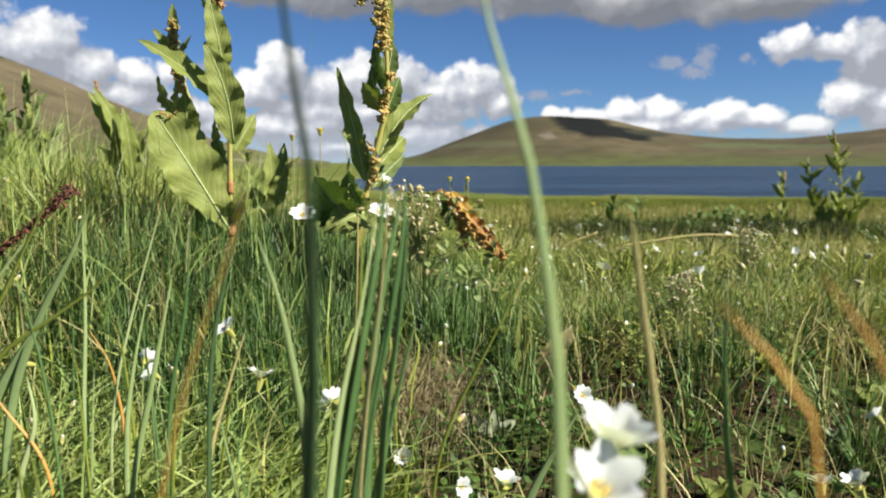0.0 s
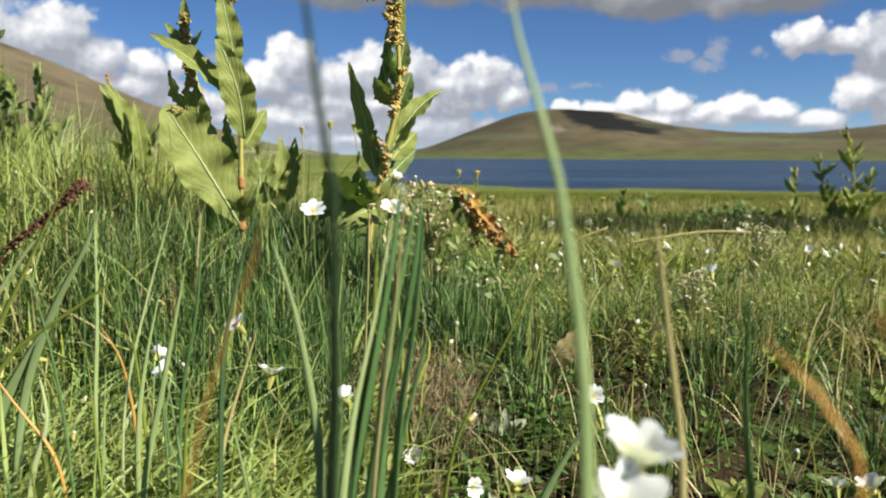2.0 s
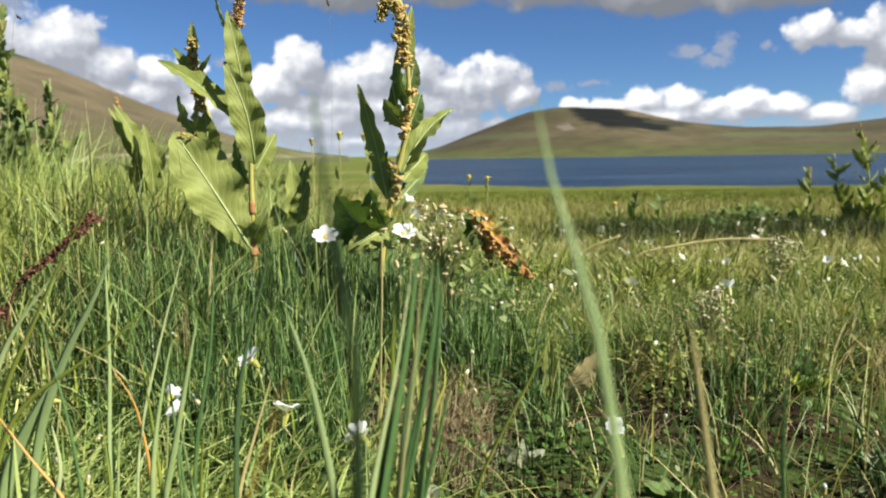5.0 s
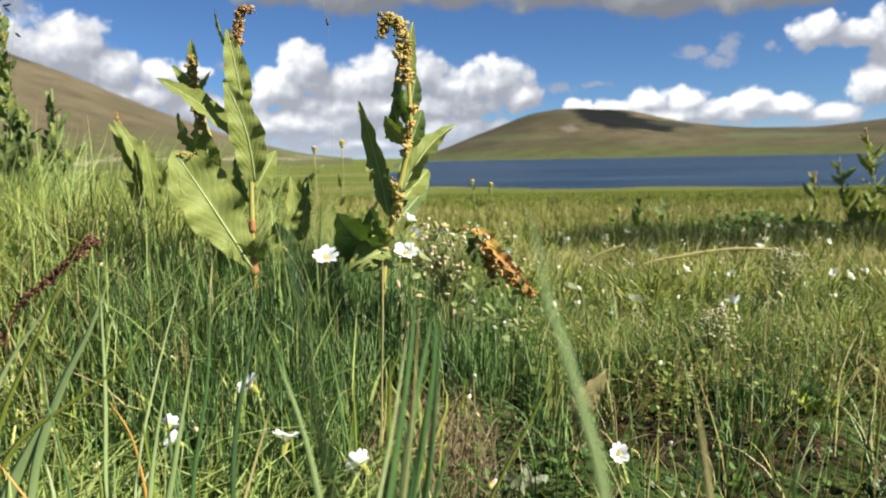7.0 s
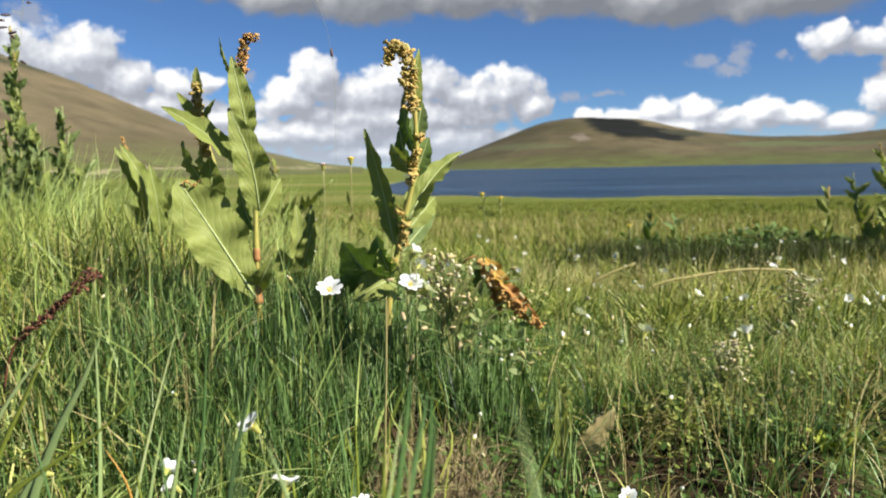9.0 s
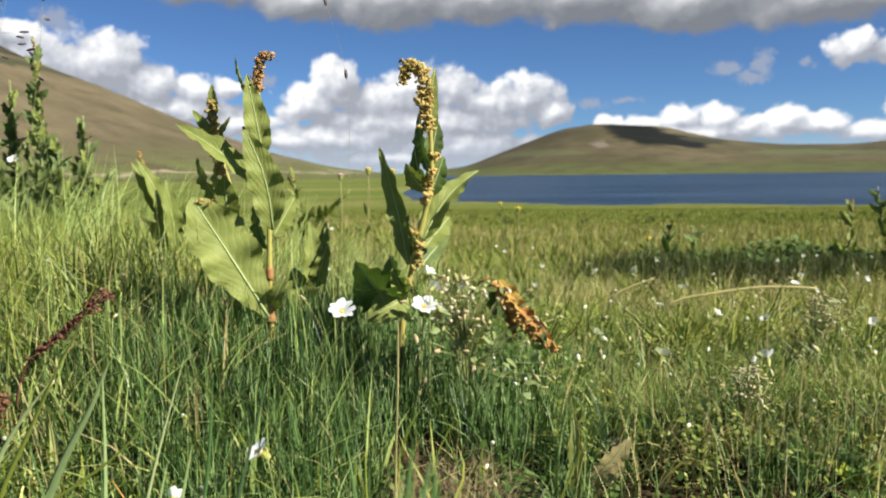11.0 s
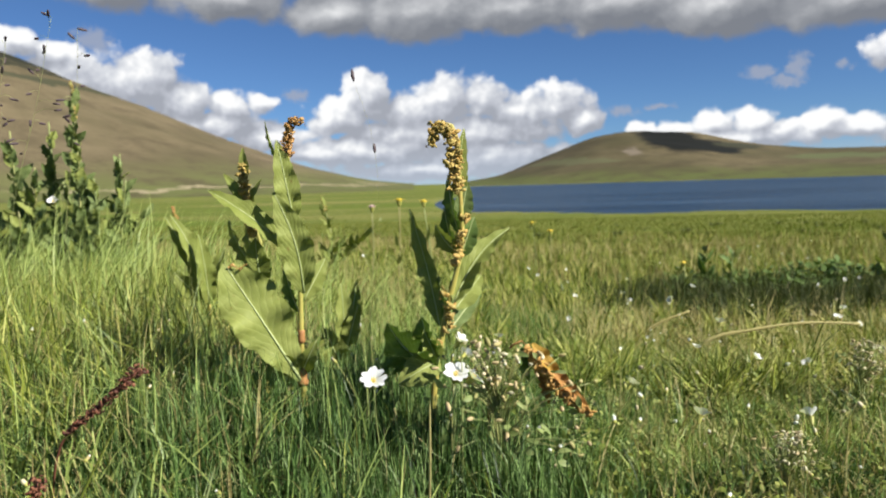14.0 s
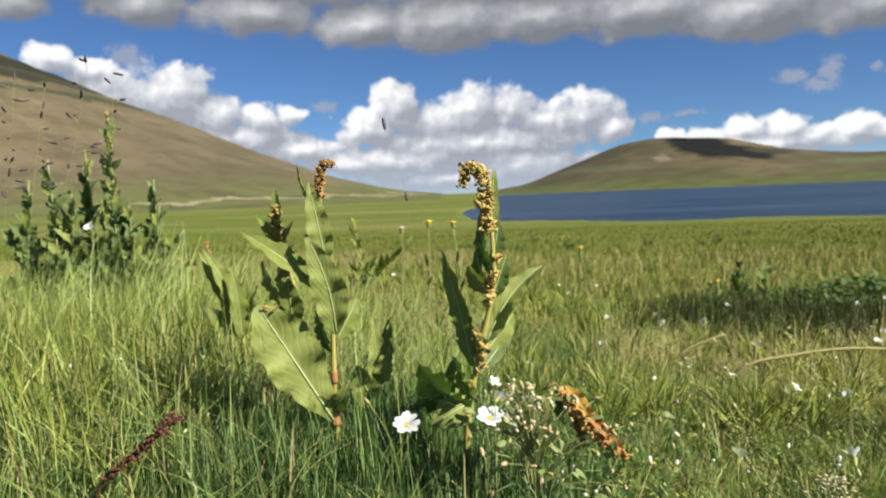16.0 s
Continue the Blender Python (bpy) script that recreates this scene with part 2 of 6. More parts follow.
def ground_material():
    m = bpy.data.materials.new("meadow_ground")
    m.use_nodes = True
    t = m.node_tree
    b = t.nodes["Principled BSDF"]
    tco = t.nodes.new("ShaderNodeTexCoord")
    v = tco.outputs["Object"]
    soil = mix_rgb(t, map_range(t, noise_tex(t, v, 45, 6, 0.65), 0.35, 0.65), (0.012, 0.008, 0.005), (0.06, 0.04, 0.022))
    soil = mix_rgb(t, map_range(t, noise_tex(t, v, 12, 4), 0.45, 0.65), soil, (0.05, 0.075, 0.02))
    turf = mix_rgb(t, map_range(t, noise_tex(t, v, 1.3, 5, 0.6), 0.35, 0.65), (0.085, 0.108, 0.022), (0.14, 0.158, 0.038))
    turf = mix_rgb(t, map_range(t, noise_tex(t, v, 0.035, 4, 0.55), 0.42, 0.62), turf, (0.095, 0.130, 0.022))
    turf = mix_rgb(t, map_range(t, noise_tex(t, vmath(t, "MULTIPLY", v, (0.4, 1.6, 1.0)), 0.03, 5, 0.6), 0.45, 0.62), turf, (0.175, 0.175, 0.055))
    reach = vmath(t, "LENGTH", vmath(t, "MULTIPLY", v, (1.0, 1.0, 0.0)))
    col = mix_rgb(t, map_range(t, reach, 1.3, 2.6), soil, turf)
    t.links.new(col, b.inputs["Base Color"])
    b.inputs["Roughness"].default_value = 0.95
    b.inputs["Specular IOR Level"].default_value = 0.03
    bn = t.nodes.new("ShaderNodeBump")
    bn.inputs["Distance"].default_value = 0.01
    bn.inputs["Strength"].default_value = 0.8
    t.links.new(noise_tex(t, v, 30, 6, 0.7), bn.inputs["Height"])
    t.links.new(bn.outputs[0], b.inputs["Normal"])
    return m


def hill_material(name, c1, c2, c3, dark, patches, green=(22, 9)):
    m = bpy.data.materials.new(name)
    m.use_nodes = True
    t = m.node_tree
    b = t.nodes["Principled BSDF"]
    v = t.nodes.new("ShaderNodeTexCoord").outputs["Object"]
    col = mix_rgb(t, map_range(t, noise_tex(t, v, 0.007, 6, 0.65), 0.38, 0.62), c1, [x * 0.75 for x in c2])
    s = t.nodes.new("ShaderNodeSeparateXYZ")
    t.links.new(v, s.inputs[0])
    low = math_node(t, "ADD", s.outputs[2], math_node(t, "MULTIPLY", noise_tex(t, v, 0.02, 4), 18.0))
    col = mix_rgb(t, map_range(t, low, *green), col, c3)
    col = mix_rgb(t, map_range(t, noise_tex(t, v, 0.035, 6, 0.72), 0.45, 0.66, 0, 0.75), col, [x * 0.5 for x in c1])
    wob = vmath(t, "MULTIPLY", vmath(t, "SUBTRACT", noise_tex(t, v, 0.02, 5, 0.65, True), (0.5, 0.5, 0.5)), (60, 60, 20))
    vw = vmath(t, "ADD", v, wob)
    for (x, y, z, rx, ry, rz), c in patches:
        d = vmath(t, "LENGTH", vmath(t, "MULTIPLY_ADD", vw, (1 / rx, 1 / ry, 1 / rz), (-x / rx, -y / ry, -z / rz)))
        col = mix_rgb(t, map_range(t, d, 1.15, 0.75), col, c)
    t.links.new(col, b.inputs["Base Color"])
    b.inputs["Roughness"].default_value = 0.95
    b.inputs["Specular IOR Level"].default_value = 0.1
    return m


def water_material():
    m = bpy.data.materials.new("lake_water")
    m.use_nodes = True
    t = m.node_tree
    b = t.nodes["Principled BSDF"]
    v = t.nodes.new("ShaderNodeTexCoord").outputs["Object"]
    streak = noise_tex(t, vmath(t, "MULTIPLY", v, (0.012, 0.06, 1)), 1.0, 5, 0.6)
    t.links.new(mix_rgb(t, map_range(t, streak, 0.35, 0.65), (0.006, 0.021, 0.042), (0.028, 0.058, 0.098)), b.inputs["Base Color"])
    b.inputs["Roughness"].default_value = 0.4
    b.inputs["Specular IOR Level"].default_value = 0.3
    b.inputs["IOR"].default_value = 1.33
    bn = t.nodes.new("ShaderNodeBump")
    bn.inputs["Distance"].default_value = 0.35
    bn.inputs["Strength"].default_value = 0.8
    h = math_node(t, "ADD", noise_tex(t, v, 0.9, 4, 0.6), math_node(t, "MULTIPLY", noise_tex(t, v, 0.15, 3, 0.5), 2.0))
    t.links.new(h, bn.inputs["Height"])
    t.links.new(bn.outputs[0], b.inputs["Normal"])
    return m


M_GROUND = ground_material()
M_WATER = water_material()
# cloud shadow near the hilltops, painted into the grass colour
CLOUD_SHADE = (0.010, 0.011, 0.009)


# ---- helpers for meshes ----
def smooth(a, b, x):
    k = np.clip((x - a) / (b - a), 0, 1)
    return k * k * (3 - 2 * k)


LAKE = -3.1


def wobble(x, y):
    return (np.sin(x * 1.7 + 2.3 * np.sin(y * 0.9)) + np.sin(y * 2.1 + 1.7 * np.sin(x * 1.3 + 1)) + 0.6 * np.sin(x * 4.3 + y * 3.7)) / 2.6


def ground_z(x, y):
    """Height of the turf: a bank of tussocks on the left, a slope down to the lake, flat land beyond."""
    x, y = np.asarray(x, float), np.asarray(y, float)
    d = np.maximum(y - 0.9, 0)
    z = -0.055 - 0.046 * d
    z = np.maximum(z, -2.85) + 0.0 * x
    z = z + 0.115 * smooth(0.10, -0.75, x) * smooth(9.0, 1.5, y) * smooth(0.3, 0.9, y)
    z = z + 0.045 * np.exp(-((x + 0.18) / 0.22) ** 2 - ((y - 0.78) / 0.26) ** 2)
    z = z - 0.045 * smooth(0.68, 0.42, y)
    z = z + 0.012 * wobble(x * 6, y * 6) * smooth(6, 1, np.hypot(x, y)) + 0.018 * wobble(x * 0.8, y * 0.8) * smooth(2.0, 6.0, y)
    # the lake's bed
    near = 66 + 22 * smooth(12, -14, x) + 2.5 * np.sin(x * 0.11) + 1.2 * np.sin(x * 0.37 + 1)
    left = -10 - 0.078 * (y - 70) + 3 * np.sin(y * 0.035)
    inside = smooth(0, 5, y - near) * smooth(0, 5, x - left) * smooth(700, 690, y + 6 * np.sin(x * 0.02))
    return z - 0.75 * inside


def sheet(name, X, Y, Z, mat, wrap=False):
    """A mesh from grids of coordinates."""
    n, k = X.shape
    co = np.stack((X, Y, Z), -1).reshape(-1, 3)
    i = np.arange((n - 1) * k).reshape(n - 1, k)
    a = i[:, :-1].ravel()
    faces = np.stack((a, a + 1, a + k + 1, a + k), 1)
    if wrap:
        b = i[:, -1]
        faces = np.concatenate((faces, np.stack((b, b - k + 1, b + 1, b + k), 1)))
    me = bpy.data.meshes.new(name)
    me.from_pydata(co, [], faces)
    me.polygons.foreach_set("use_smooth", np.ones(len(faces), bool))
    me.materials.append(mat)
    return new(name, me)


# ---- large structure ----
r = np.concatenate(([0.0], np.geomspace(0.05, 4800, 260)))
a = np.radians(np.concatenate((np.arange(-50, 50, 0.4), np.arange(50, 310, 4.0))))
R, A = np.meshgrid(r, a, indexing="ij")
GX, GY = R * np.sin(A), R * np.cos(A)
ground = tagged(sheet("ground", GX, GY, ground_z(GX, GY), M_GROUND, True), "green meadow turf over dark soil, sloping to the lake", "ground", kind="structure")

LX, LY = np.meshgrid(np.linspace(-160, 1400, 40), np.linspace(55, 760, 30), indexing="ij")
lake = tagged(sheet("water", LX, LY, np.full(LX.shape, LAKE), M_WATER), "dark blue rippled mountain lake below the meadow", "lake", kind="structure")


def hill(name, label, ridge_az, ridge_el, foot, ridge, back, mat, rough):
    """A hill round the eye: its skyline by azimuth and height in degrees, its foot, ridge and back by distance."""
    aa = np.arange(ridge_az[0], ridge_az[-1] + 0.01, 0.25)
    e = np.interp(aa, ridge_az, ridge_el)
    k = np.hanning(15)
    e = np.convolve(np.pad(e, 7, "edge"), k / k.sum(), "valid")
    u = np.linspace(0, 1, 70)
    RR = np.where(u < 0.7, foot + (ridge - foot) * u / 0.7, ridge + (back - ridge) * (u - 0.7) / 0.3)
    prof = np.where(u < 0.7, np.sin(np.clip(u / 0.7, 0, 1) * np.pi / 2) ** 1.5, 1 - smooth(0.7, 1.0, u))
    AA, U = np.meshgrid(np.radians(aa), u, indexing="ij")
    RG = np.broadcast_to(RR, AA.shape)
    top = np.tan(np.radians(e))[:, None] * ridge + 3.2
    X, Y = RG * np.sin(AA), RG * np.cos(AA)
    n = wobble(X * 0.012, Y * 0.012) * 0.5 + wobble(X * 0.045, Y * 0.045) * 0.2
    Z = -3.2 + top * prof * (1 + rough * n * np.sin(np.pi * np.clip(U / 0.7, 0, 1)))
    return tagged(sheet(name, X, Y, Z, mat), label, "hill", kind="structure")


# first three patches paint a cloud shadow along the crest; the last is the track
M_HILL_L = hill_material("dry_hill_grass", (0.138, 0.110, 0.064), (0.118, 0.100, 0.054), (0.105, 0.115, 0.040), CLOUD_SHADE,
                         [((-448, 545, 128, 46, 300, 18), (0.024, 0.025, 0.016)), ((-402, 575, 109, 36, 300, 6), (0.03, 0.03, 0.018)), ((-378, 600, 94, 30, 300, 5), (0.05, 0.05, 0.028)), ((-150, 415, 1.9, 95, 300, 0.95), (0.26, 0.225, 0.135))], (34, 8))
# first three patches paint a cloud shadow below the ridge; the rest are paler grass
M_HILL_R = hill_material("far_hill_grass", (0.112, 0.092, 0.050), (0.090, 0.080, 0.040), (0.082, 0.095, 0.030), CLOUD_SHADE,
                         [((192, 1000, 52, 42, 500, 25), CLOUD_SHADE), ((234, 1000, 38, 42, 500, 14), CLOUD_SHADE), ((276, 1000, 39, 40, 500, 6), (0.035, 0.036, 0.022)), ((128, 1000, 33, 13, 300, 5), (0.15, 0.125, 0.09)), ((60, 1000, 22, 60, 300, 5), (0.10, 0.10, 0.05)), ((380, 1000, 20, 90, 300, 4), (0.09, 0.10, 0.045))])
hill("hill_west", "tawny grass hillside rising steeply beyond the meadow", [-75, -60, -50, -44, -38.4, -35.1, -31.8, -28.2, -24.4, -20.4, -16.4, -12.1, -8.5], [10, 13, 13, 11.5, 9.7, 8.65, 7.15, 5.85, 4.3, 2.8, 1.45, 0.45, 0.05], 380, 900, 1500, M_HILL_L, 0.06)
hill("hill_east", "low brown-green hill across the lake with a painted cloud shadow", [-4.5, -3.5, -1.9, 0.3, 2.8, 4.9, 7.4, 12.0, 16.4, 20.3, 24.7, 27.4, 30.3, 38, 50, 62], [0.1, 0.28, 0.48, 1.35, 2.25, 3.05, 3.38, 3.15, 2.1, 1.66, 1.57, 1.82, 2.18, 3.0, 2.6, 0.3], 715, 1250, 1900, M_HILL_R, 0.10)


def blades(name, px, py, height, width, lean, mat, label, category="grass", segs=4, seed=1, droop=0.5, z=None, kind="stuff", azim=None):
    """Many grass blades in one mesh: tapering ribbons that lean and droop."""
    rng = np.random.default_rng(seed)
    n = len(px)
    pz = ground_z(px, py) - 0.004 if z is None else z
    th = rng.uniform(0, 2 * np.pi, n) if azim is None else azim
    face = rng.uniform(0, 2 * np.pi, n)
    ln = np.abs(lean)
    t = np.linspace(0, 1, segs + 1)[None, :]
    bend = ln[:, None] * (0.35 * t + 0.65 * t ** (1.6 + droop)) + (rng.normal(0, 0.035, n))[:, None] * np.sin(np.pi * t * rng.uniform(1, 2, n)[:, None])
    hx = height[:, None] * bend
    hz = height[:, None] * (t - 0.35 * ln[:, None] * t ** 3)
    cx = px[:, None] + np.cos(th)[:, None] * hx
    cy = py[:, None] + np.sin(th)[:, None] * hx
    cz = pz[:, None] + hz
    w = width[:, None] * 0.5 * np.clip(1.15 - t ** 1.8 * 1.1, 0.04, 1)
    wx, wy = np.cos(face)[:, None] * w, np.sin(face)[:, None] * w
    L = np.stack((cx - wx, cy - wy, cz), -1)
    Rr = np.stack((cx + wx, cy + wy, cz), -1)
    co = np.stack((L, Rr), 2).reshape(-1, 3)
    k = 2 * (segs + 1)
    base = (np.arange(n) * k)[:, None] + 2 * np.arange(segs)[None, :]
    f = np.stack((base, base + 1, base + 3, base + 2), -1).reshape(-1, 4)
    me = bpy.data.meshes.new(name)
    me.vertices.add(len(co))
    me.vertices.foreach_set("co", co.ravel())
    me.loops.add(f.size)
    me.loops.foreach_set("vertex_index", f.ravel())
    me.polygons.add(len(f))
    me.polygons.foreach_set("loop_start", np.arange(0, f.size, 4))
    me.update(calc_edges=True)
    me.polygons.foreach_set("use_smooth", np.ones(len(f), bool))
    me.materials.append(mat)
    return tagged(new(name, me), label, category, kind=kind)


def wedge(n, y0, y1, seed, spread=0.85, power=1.0, x0=-9e9, x1=9e9, shift=-0.06):
    """Random spots in the strip of meadow between two distances."""
    rng = np.random.default_rng(seed)
    y = y0 + (y1 - y0) * rng.random(n * 3) ** power
    x = (rng.random(n * 3) * 2 - 1) * spread * (y + 0.12) + shift * y
    ok = (x > x0) & (x < x1)
    return x[ok][:n], y[ok][:n], rng


def clump(x, y, f, k=0.0):
    """0 to 1, patchy over the ground at the scale f."""
    return 0.5 + 0.5 * wobble(x * f + k, y * f - k)


def tufts(name, cx, cy, per, radius, height, width, mat, label, category, segs, seed, spread=0.55):
    """Grass in tufts: blades fan out from each root, the outer ones leaning most."""
    rng = np.random.default_rng(seed)
    n = len(cx)
    th = rng.uniform(0, 2 * np.pi, (n, per))
    q = np.sqrt(rng.random((n, per)))
    rad = radius * rng.uniform(0.6, 1.3, (n, 1)) * q
    size = rng.uniform(0.65, 1.25, (n, 1))
    hh = (height * size * rng.uniform(0.55, 1.1, (n, per))).ravel()
    ww = (width * rng.uniform(0.6, 1.3, (n, per))).ravel()
    ln = np.abs(rng.normal(0.12, 0.15, (n, per)) + spread * q).ravel()
    px, py = (cx[:, None] + rad * np.cos(th)).ravel(), (cy[:, None] + rad * np.sin(th)).ravel()
    return blades(name, px, py, hh, ww, ln, mat, label, category, segs, seed, 0.6, azim=(th + rng.normal(0, 0.4, th.shape)).ravel())


def bed(x, y):
    """Where the bed of dark rushes lies: 0 to 1."""
    return smooth(0.18, 0.58, clump(x * 0.7, y, 2.6, 1.0)) * smooth(0.03, 0.28, x / y + 0.10 * wobble(x * 3, y * 3)) * smooth(1.7, 2.0, y + 0.12 * wobble(x * 5, y)) * smooth(2.75, 2.35, y + 0.12 * wobble(x * 4, y))


def tussock(x, y):
    """Where the bank of fine rushes stands: 0 to 1."""
    return smooth(-0.38, -0.20, x) * smooth(0.10, 0.01, x + 0.03 * wobble(x * 20, y * 20)) * smooth(0.40, 0.48, y) * smooth(1.02, 0.86, y)


# ---- grass ----
x, y, g = wedge(5200, 0.55, 1.9, 81, x1=-0.22)
n = len(x)
blades("dead_grass", x, y, g.uniform(0.05, 0.12, n), g.uniform(0.0008, 0.0020, n), np.abs(g.normal(0.7, 0.4, n)), M_HAY, "dead brown grass blades leaning among the green", "dry grass", 5, 82)
x, y, g = wedge(6000, 0.62, 1.5, 83, x0=0.10)
n = len(x)
blades("dead_grass", x, y, g.uniform(0.03, 0.075, n), g.uniform(0.0007, 0.0019, n), np.abs(g.normal(0.7, 0.5, n)), M_HAY, "pale dead grass leaning among the meadow herbs", "dry grass", 5, 84)
x, y, g = wedge(54000, 0.44, 1.15, 11, x0=-0.75, x1=0.32)
keep = g.random(len(x)) < np.clip(1.0 - 2.6 * np.maximum(x + 0.02, 0) / 0.25 + 0.45 * wobble(x * 22, y * 22), 0.05, 1) * np.where((y < 0.56) & (x > -0.3), smooth(0.42, 0.58, y), 1) * (1 - 0.7 * smooth(0.8, 1.0, y - 0.4 * x))
keep &= ~((np.abs(x + 0.02) < 0.06) & (np.abs(y - 0.56) < 0.07))
x, y = x[keep], y[keep]
n = len(x)
blades("rush_tussock", x, y, g.uniform(0.035, 0.090, n) * (0.70 + 0.5 * clump(x, y, 14)), g.uniform(0.0006, 0.0014, n), np.abs(g.normal(0.20, 0.30, n)), M_RUSH,
       "dense tussock of thin upright blue-green rush blades", "rush", 5, 21)
x, y, g = wedge(18000, 0.3, 1.5, 12, power=0.9)
n = len(x)
keep = (g.random(n) < 0.35 + 0.65 * smooth(-0.05, 0.15, x)) & (g.random(n) < 0.25 + 1.2 * clump(x, y, 13, 2)) & ((x < 0) | (g.random(n) < 0.14 + 0.86 * smooth(0.60, 0.85, y))) & (g.random(n) > 0.55 * tussock(x, y))
x, y = x[keep], y[keep]
n = len(x)
hh, ww, ln = g.uniform(0.025, 0.07, n) * (0.6 + 0.8 * clump(x, y, 9)), g.uniform(0.0009, 0.0021, n), np.abs(g.normal(0.45, 0.45, n))
fresh = (g.random(n) < (0.25 + 0.6 * clump(x, y, 5, 3)) * smooth(0.42, 0.12, x)) & (y > 0.62)
for pick, mt, lab, sd in ((fresh, M_FRESH, "soft mid-green meadow grass growing in loose clumps", 20), (~fresh, M_GRASS, "mixed yellow-green meadow grass growing in loose clumps", 22)):
    blades("meadow_grass", x[pick], y[pick], hh[pick], ww[pick], ln[pick], mt, lab, "grass", 5, sd)
# fine soft grass behind the docks
x, y, g = wedge(28000, 0.74, 1.9, 71, x0=-0.35)
keep = g.random(len(x)) < (0.08 + 0.92 * smooth(0.42, 0.10, x)) * (0.35 + 0.75 * clump(x, y, 11, 5))
x, y = x[keep], y[keep]
n = len(x)
blades("fine_grass", x, y, g.uniform(0.035, 0.078, n) * (0.65 + 0.6 * clump(x, y, 10)), g.uniform(0.0006, 0.0013, n), np.abs(g.normal(0.35, 0.4, n)), M_FRESH,
       "fine soft green grass growing thickly behind the docks", "grass", 5, 72)
# long pale blades that sprawl over the bank's edge
x, y, g = wedge(900, 0.28, 0.52, 77, x1=-0.11)
n = len(x)
blades("sprawling_grass", x, y, g.uniform(0.06, 0.12, n), g.uniform(0.0022, 0.0050, n), g.uniform(0.7, 1.5, n), M_SPRAWL,
       "broad pale green grass blades bent over at the bank's edge", "grass", 8, 78, 0.1, azim=g.normal(0.2, 1.3, n))
x, y, g = wedge(1500, 0.30, 0.62, 73, x1=-0.06)
keep = g.random(len(x)) > 0.8 * tussock(x, y)
x, y = x[keep], y[keep]
n = len(x)
blades("sprawling_grass", x, y, g.uniform(0.05, 0.12, n), g.uniform(0.0014, 0.0040, n), np.abs(g.normal(0.75, 0.5, n)), M_SPRAWL,
       "long pale green grass blades sprawling over each other", "grass", 7, 74, 0.2, azim=g.normal(0.3, 1.2, n))
x, y, g = wedge(8000, 0.58, 2.0, 75, x1=-0.12)
keep = g.random(len(x)) > 0.75 * tussock(x, y)
x, y = x[keep], y[keep]
n = len(x)
blades("sprawling_grass", x, y, g.uniform(0.06, 0.16, n) * (1 - 0.3 * smooth(1.0, 2.0, y)), g.uniform(0.0007, 0.0017, n), np.abs(g.normal(0.5, 0.4, n)), M_SPRAWL,
       "pale green grass leaning loosely over the bank", "grass", 6, 76)
x, y, g = wedge(4600, 0.27, 0.60, 17, x1=-0.02)
keep = g.random(len(x)) > 0.75 * tussock(x, y)
x, y = x[keep], y[keep]
n = len(x)
blades("meadow_grass", x, y, g.uniform(0.03, 0.085, n), g.uniform(0.0014, 0.0034, n), np.abs(g.normal(0.5, 0.45, n)), M_GRASS,
       "broad bright yellow-green grass sprawling over dark soil", "grass", 6, 27)
x, y, g = wedge(15000, 0.62, 2.0, 18, x1=-0.28)
keep = g.random(len(x)) < smooth(-0.26, -0.42, x) * (1 - 0.5 * tussock(x, y))
x, y = x[keep], y[keep]
n = len(x)
blades("meadow_grass", x, y, g.uniform(0.06, 0.15, n) * (0.7 + 0.5 * clump(x, y, 5)) * (1 - 0.35 * smooth(1.0, 2.0, y)), g.uniform(0.0009, 0.0023, n), np.abs(g.normal(0.55, 0.4, n)), M_GRASS,
       "tall loose yellow-green grass on the bank", "grass", 5, 28)
x, y, g = wedge(5500, 0.3, 2.2, 13, power=0.8)
keep = g.random(len(x)) > 0.35 * tussock(x, y)
x, y = x[keep], y[keep]
n = len(x)
blades("dry_grass", x, y, g.uniform(0.04, 0.11, n), g.uniform(0.0005, 0.0014, n), np.abs(g.normal(0.5, 0.4, n)), M_STRAW,
       "scattered dry straw-coloured grass stalks among the green", "dry grass", 5, 23)
x, y, g = wedge(30000, 1.1, 9.0, 14, power=1.7)
keep = g.random(len(x)) > 0.8 * bed(x, y) + 0.9 * smooth(5.0, 9.0, y)
x, y = x[keep], y[keep]
n = len(x)
blades("meadow_grass", x, y, g.uniform(0.02, 0.055, n) * (0.55 + 0.9 * clump(x, y, 3.5)), g.uniform(0.0014, 0.0035, n) * (1 + 0.15 * y), np.abs(g.normal(0.4, 0.35, n)), M_GRASS,
       "mixed yellow-green meadow grass with pale seed stalks", "grass", 4, 24)
x, y, g = wedge(1300, 1.0, 9.0, 51, power=1.8)
keep = g.random(len(x)) > smooth(4.5, 9.0, y)
x, y = x[keep], y[keep]
tufts("grass_tufts", x, y, 30, 0.022, 0.085, 0.0026, M_GRASS, "rounded tufts of yellow-green grass across the meadow", "grass", 4, 52)
x, y, g = wedge(560, 0.72, 1.4, 53, x0=0.06)
tufts("grass_tufts", x, y, 30, 0.014, 0.056, 0.0015, M_SPRAWL, "loose tufts of green grass beside the bank", "grass", 5, 54, 0.75)
x, y, g = wedge(70, 0.5, 1.2, 55, x0=0.05)
tufts("rush_tufts", x, y, 45, 0.018, 0.070, 0.0013, M_RUSH, "dark green rush tufts among the paler grass", "rush", 5, 56, 0.5)
x, y, g = wedge(42000, 1.65, 2.75, 19, x0=0.1)
keep = g.random(len(x)) < 0.75 * bed(x, y)
x, y = x[keep], y[keep]
n = len(x)
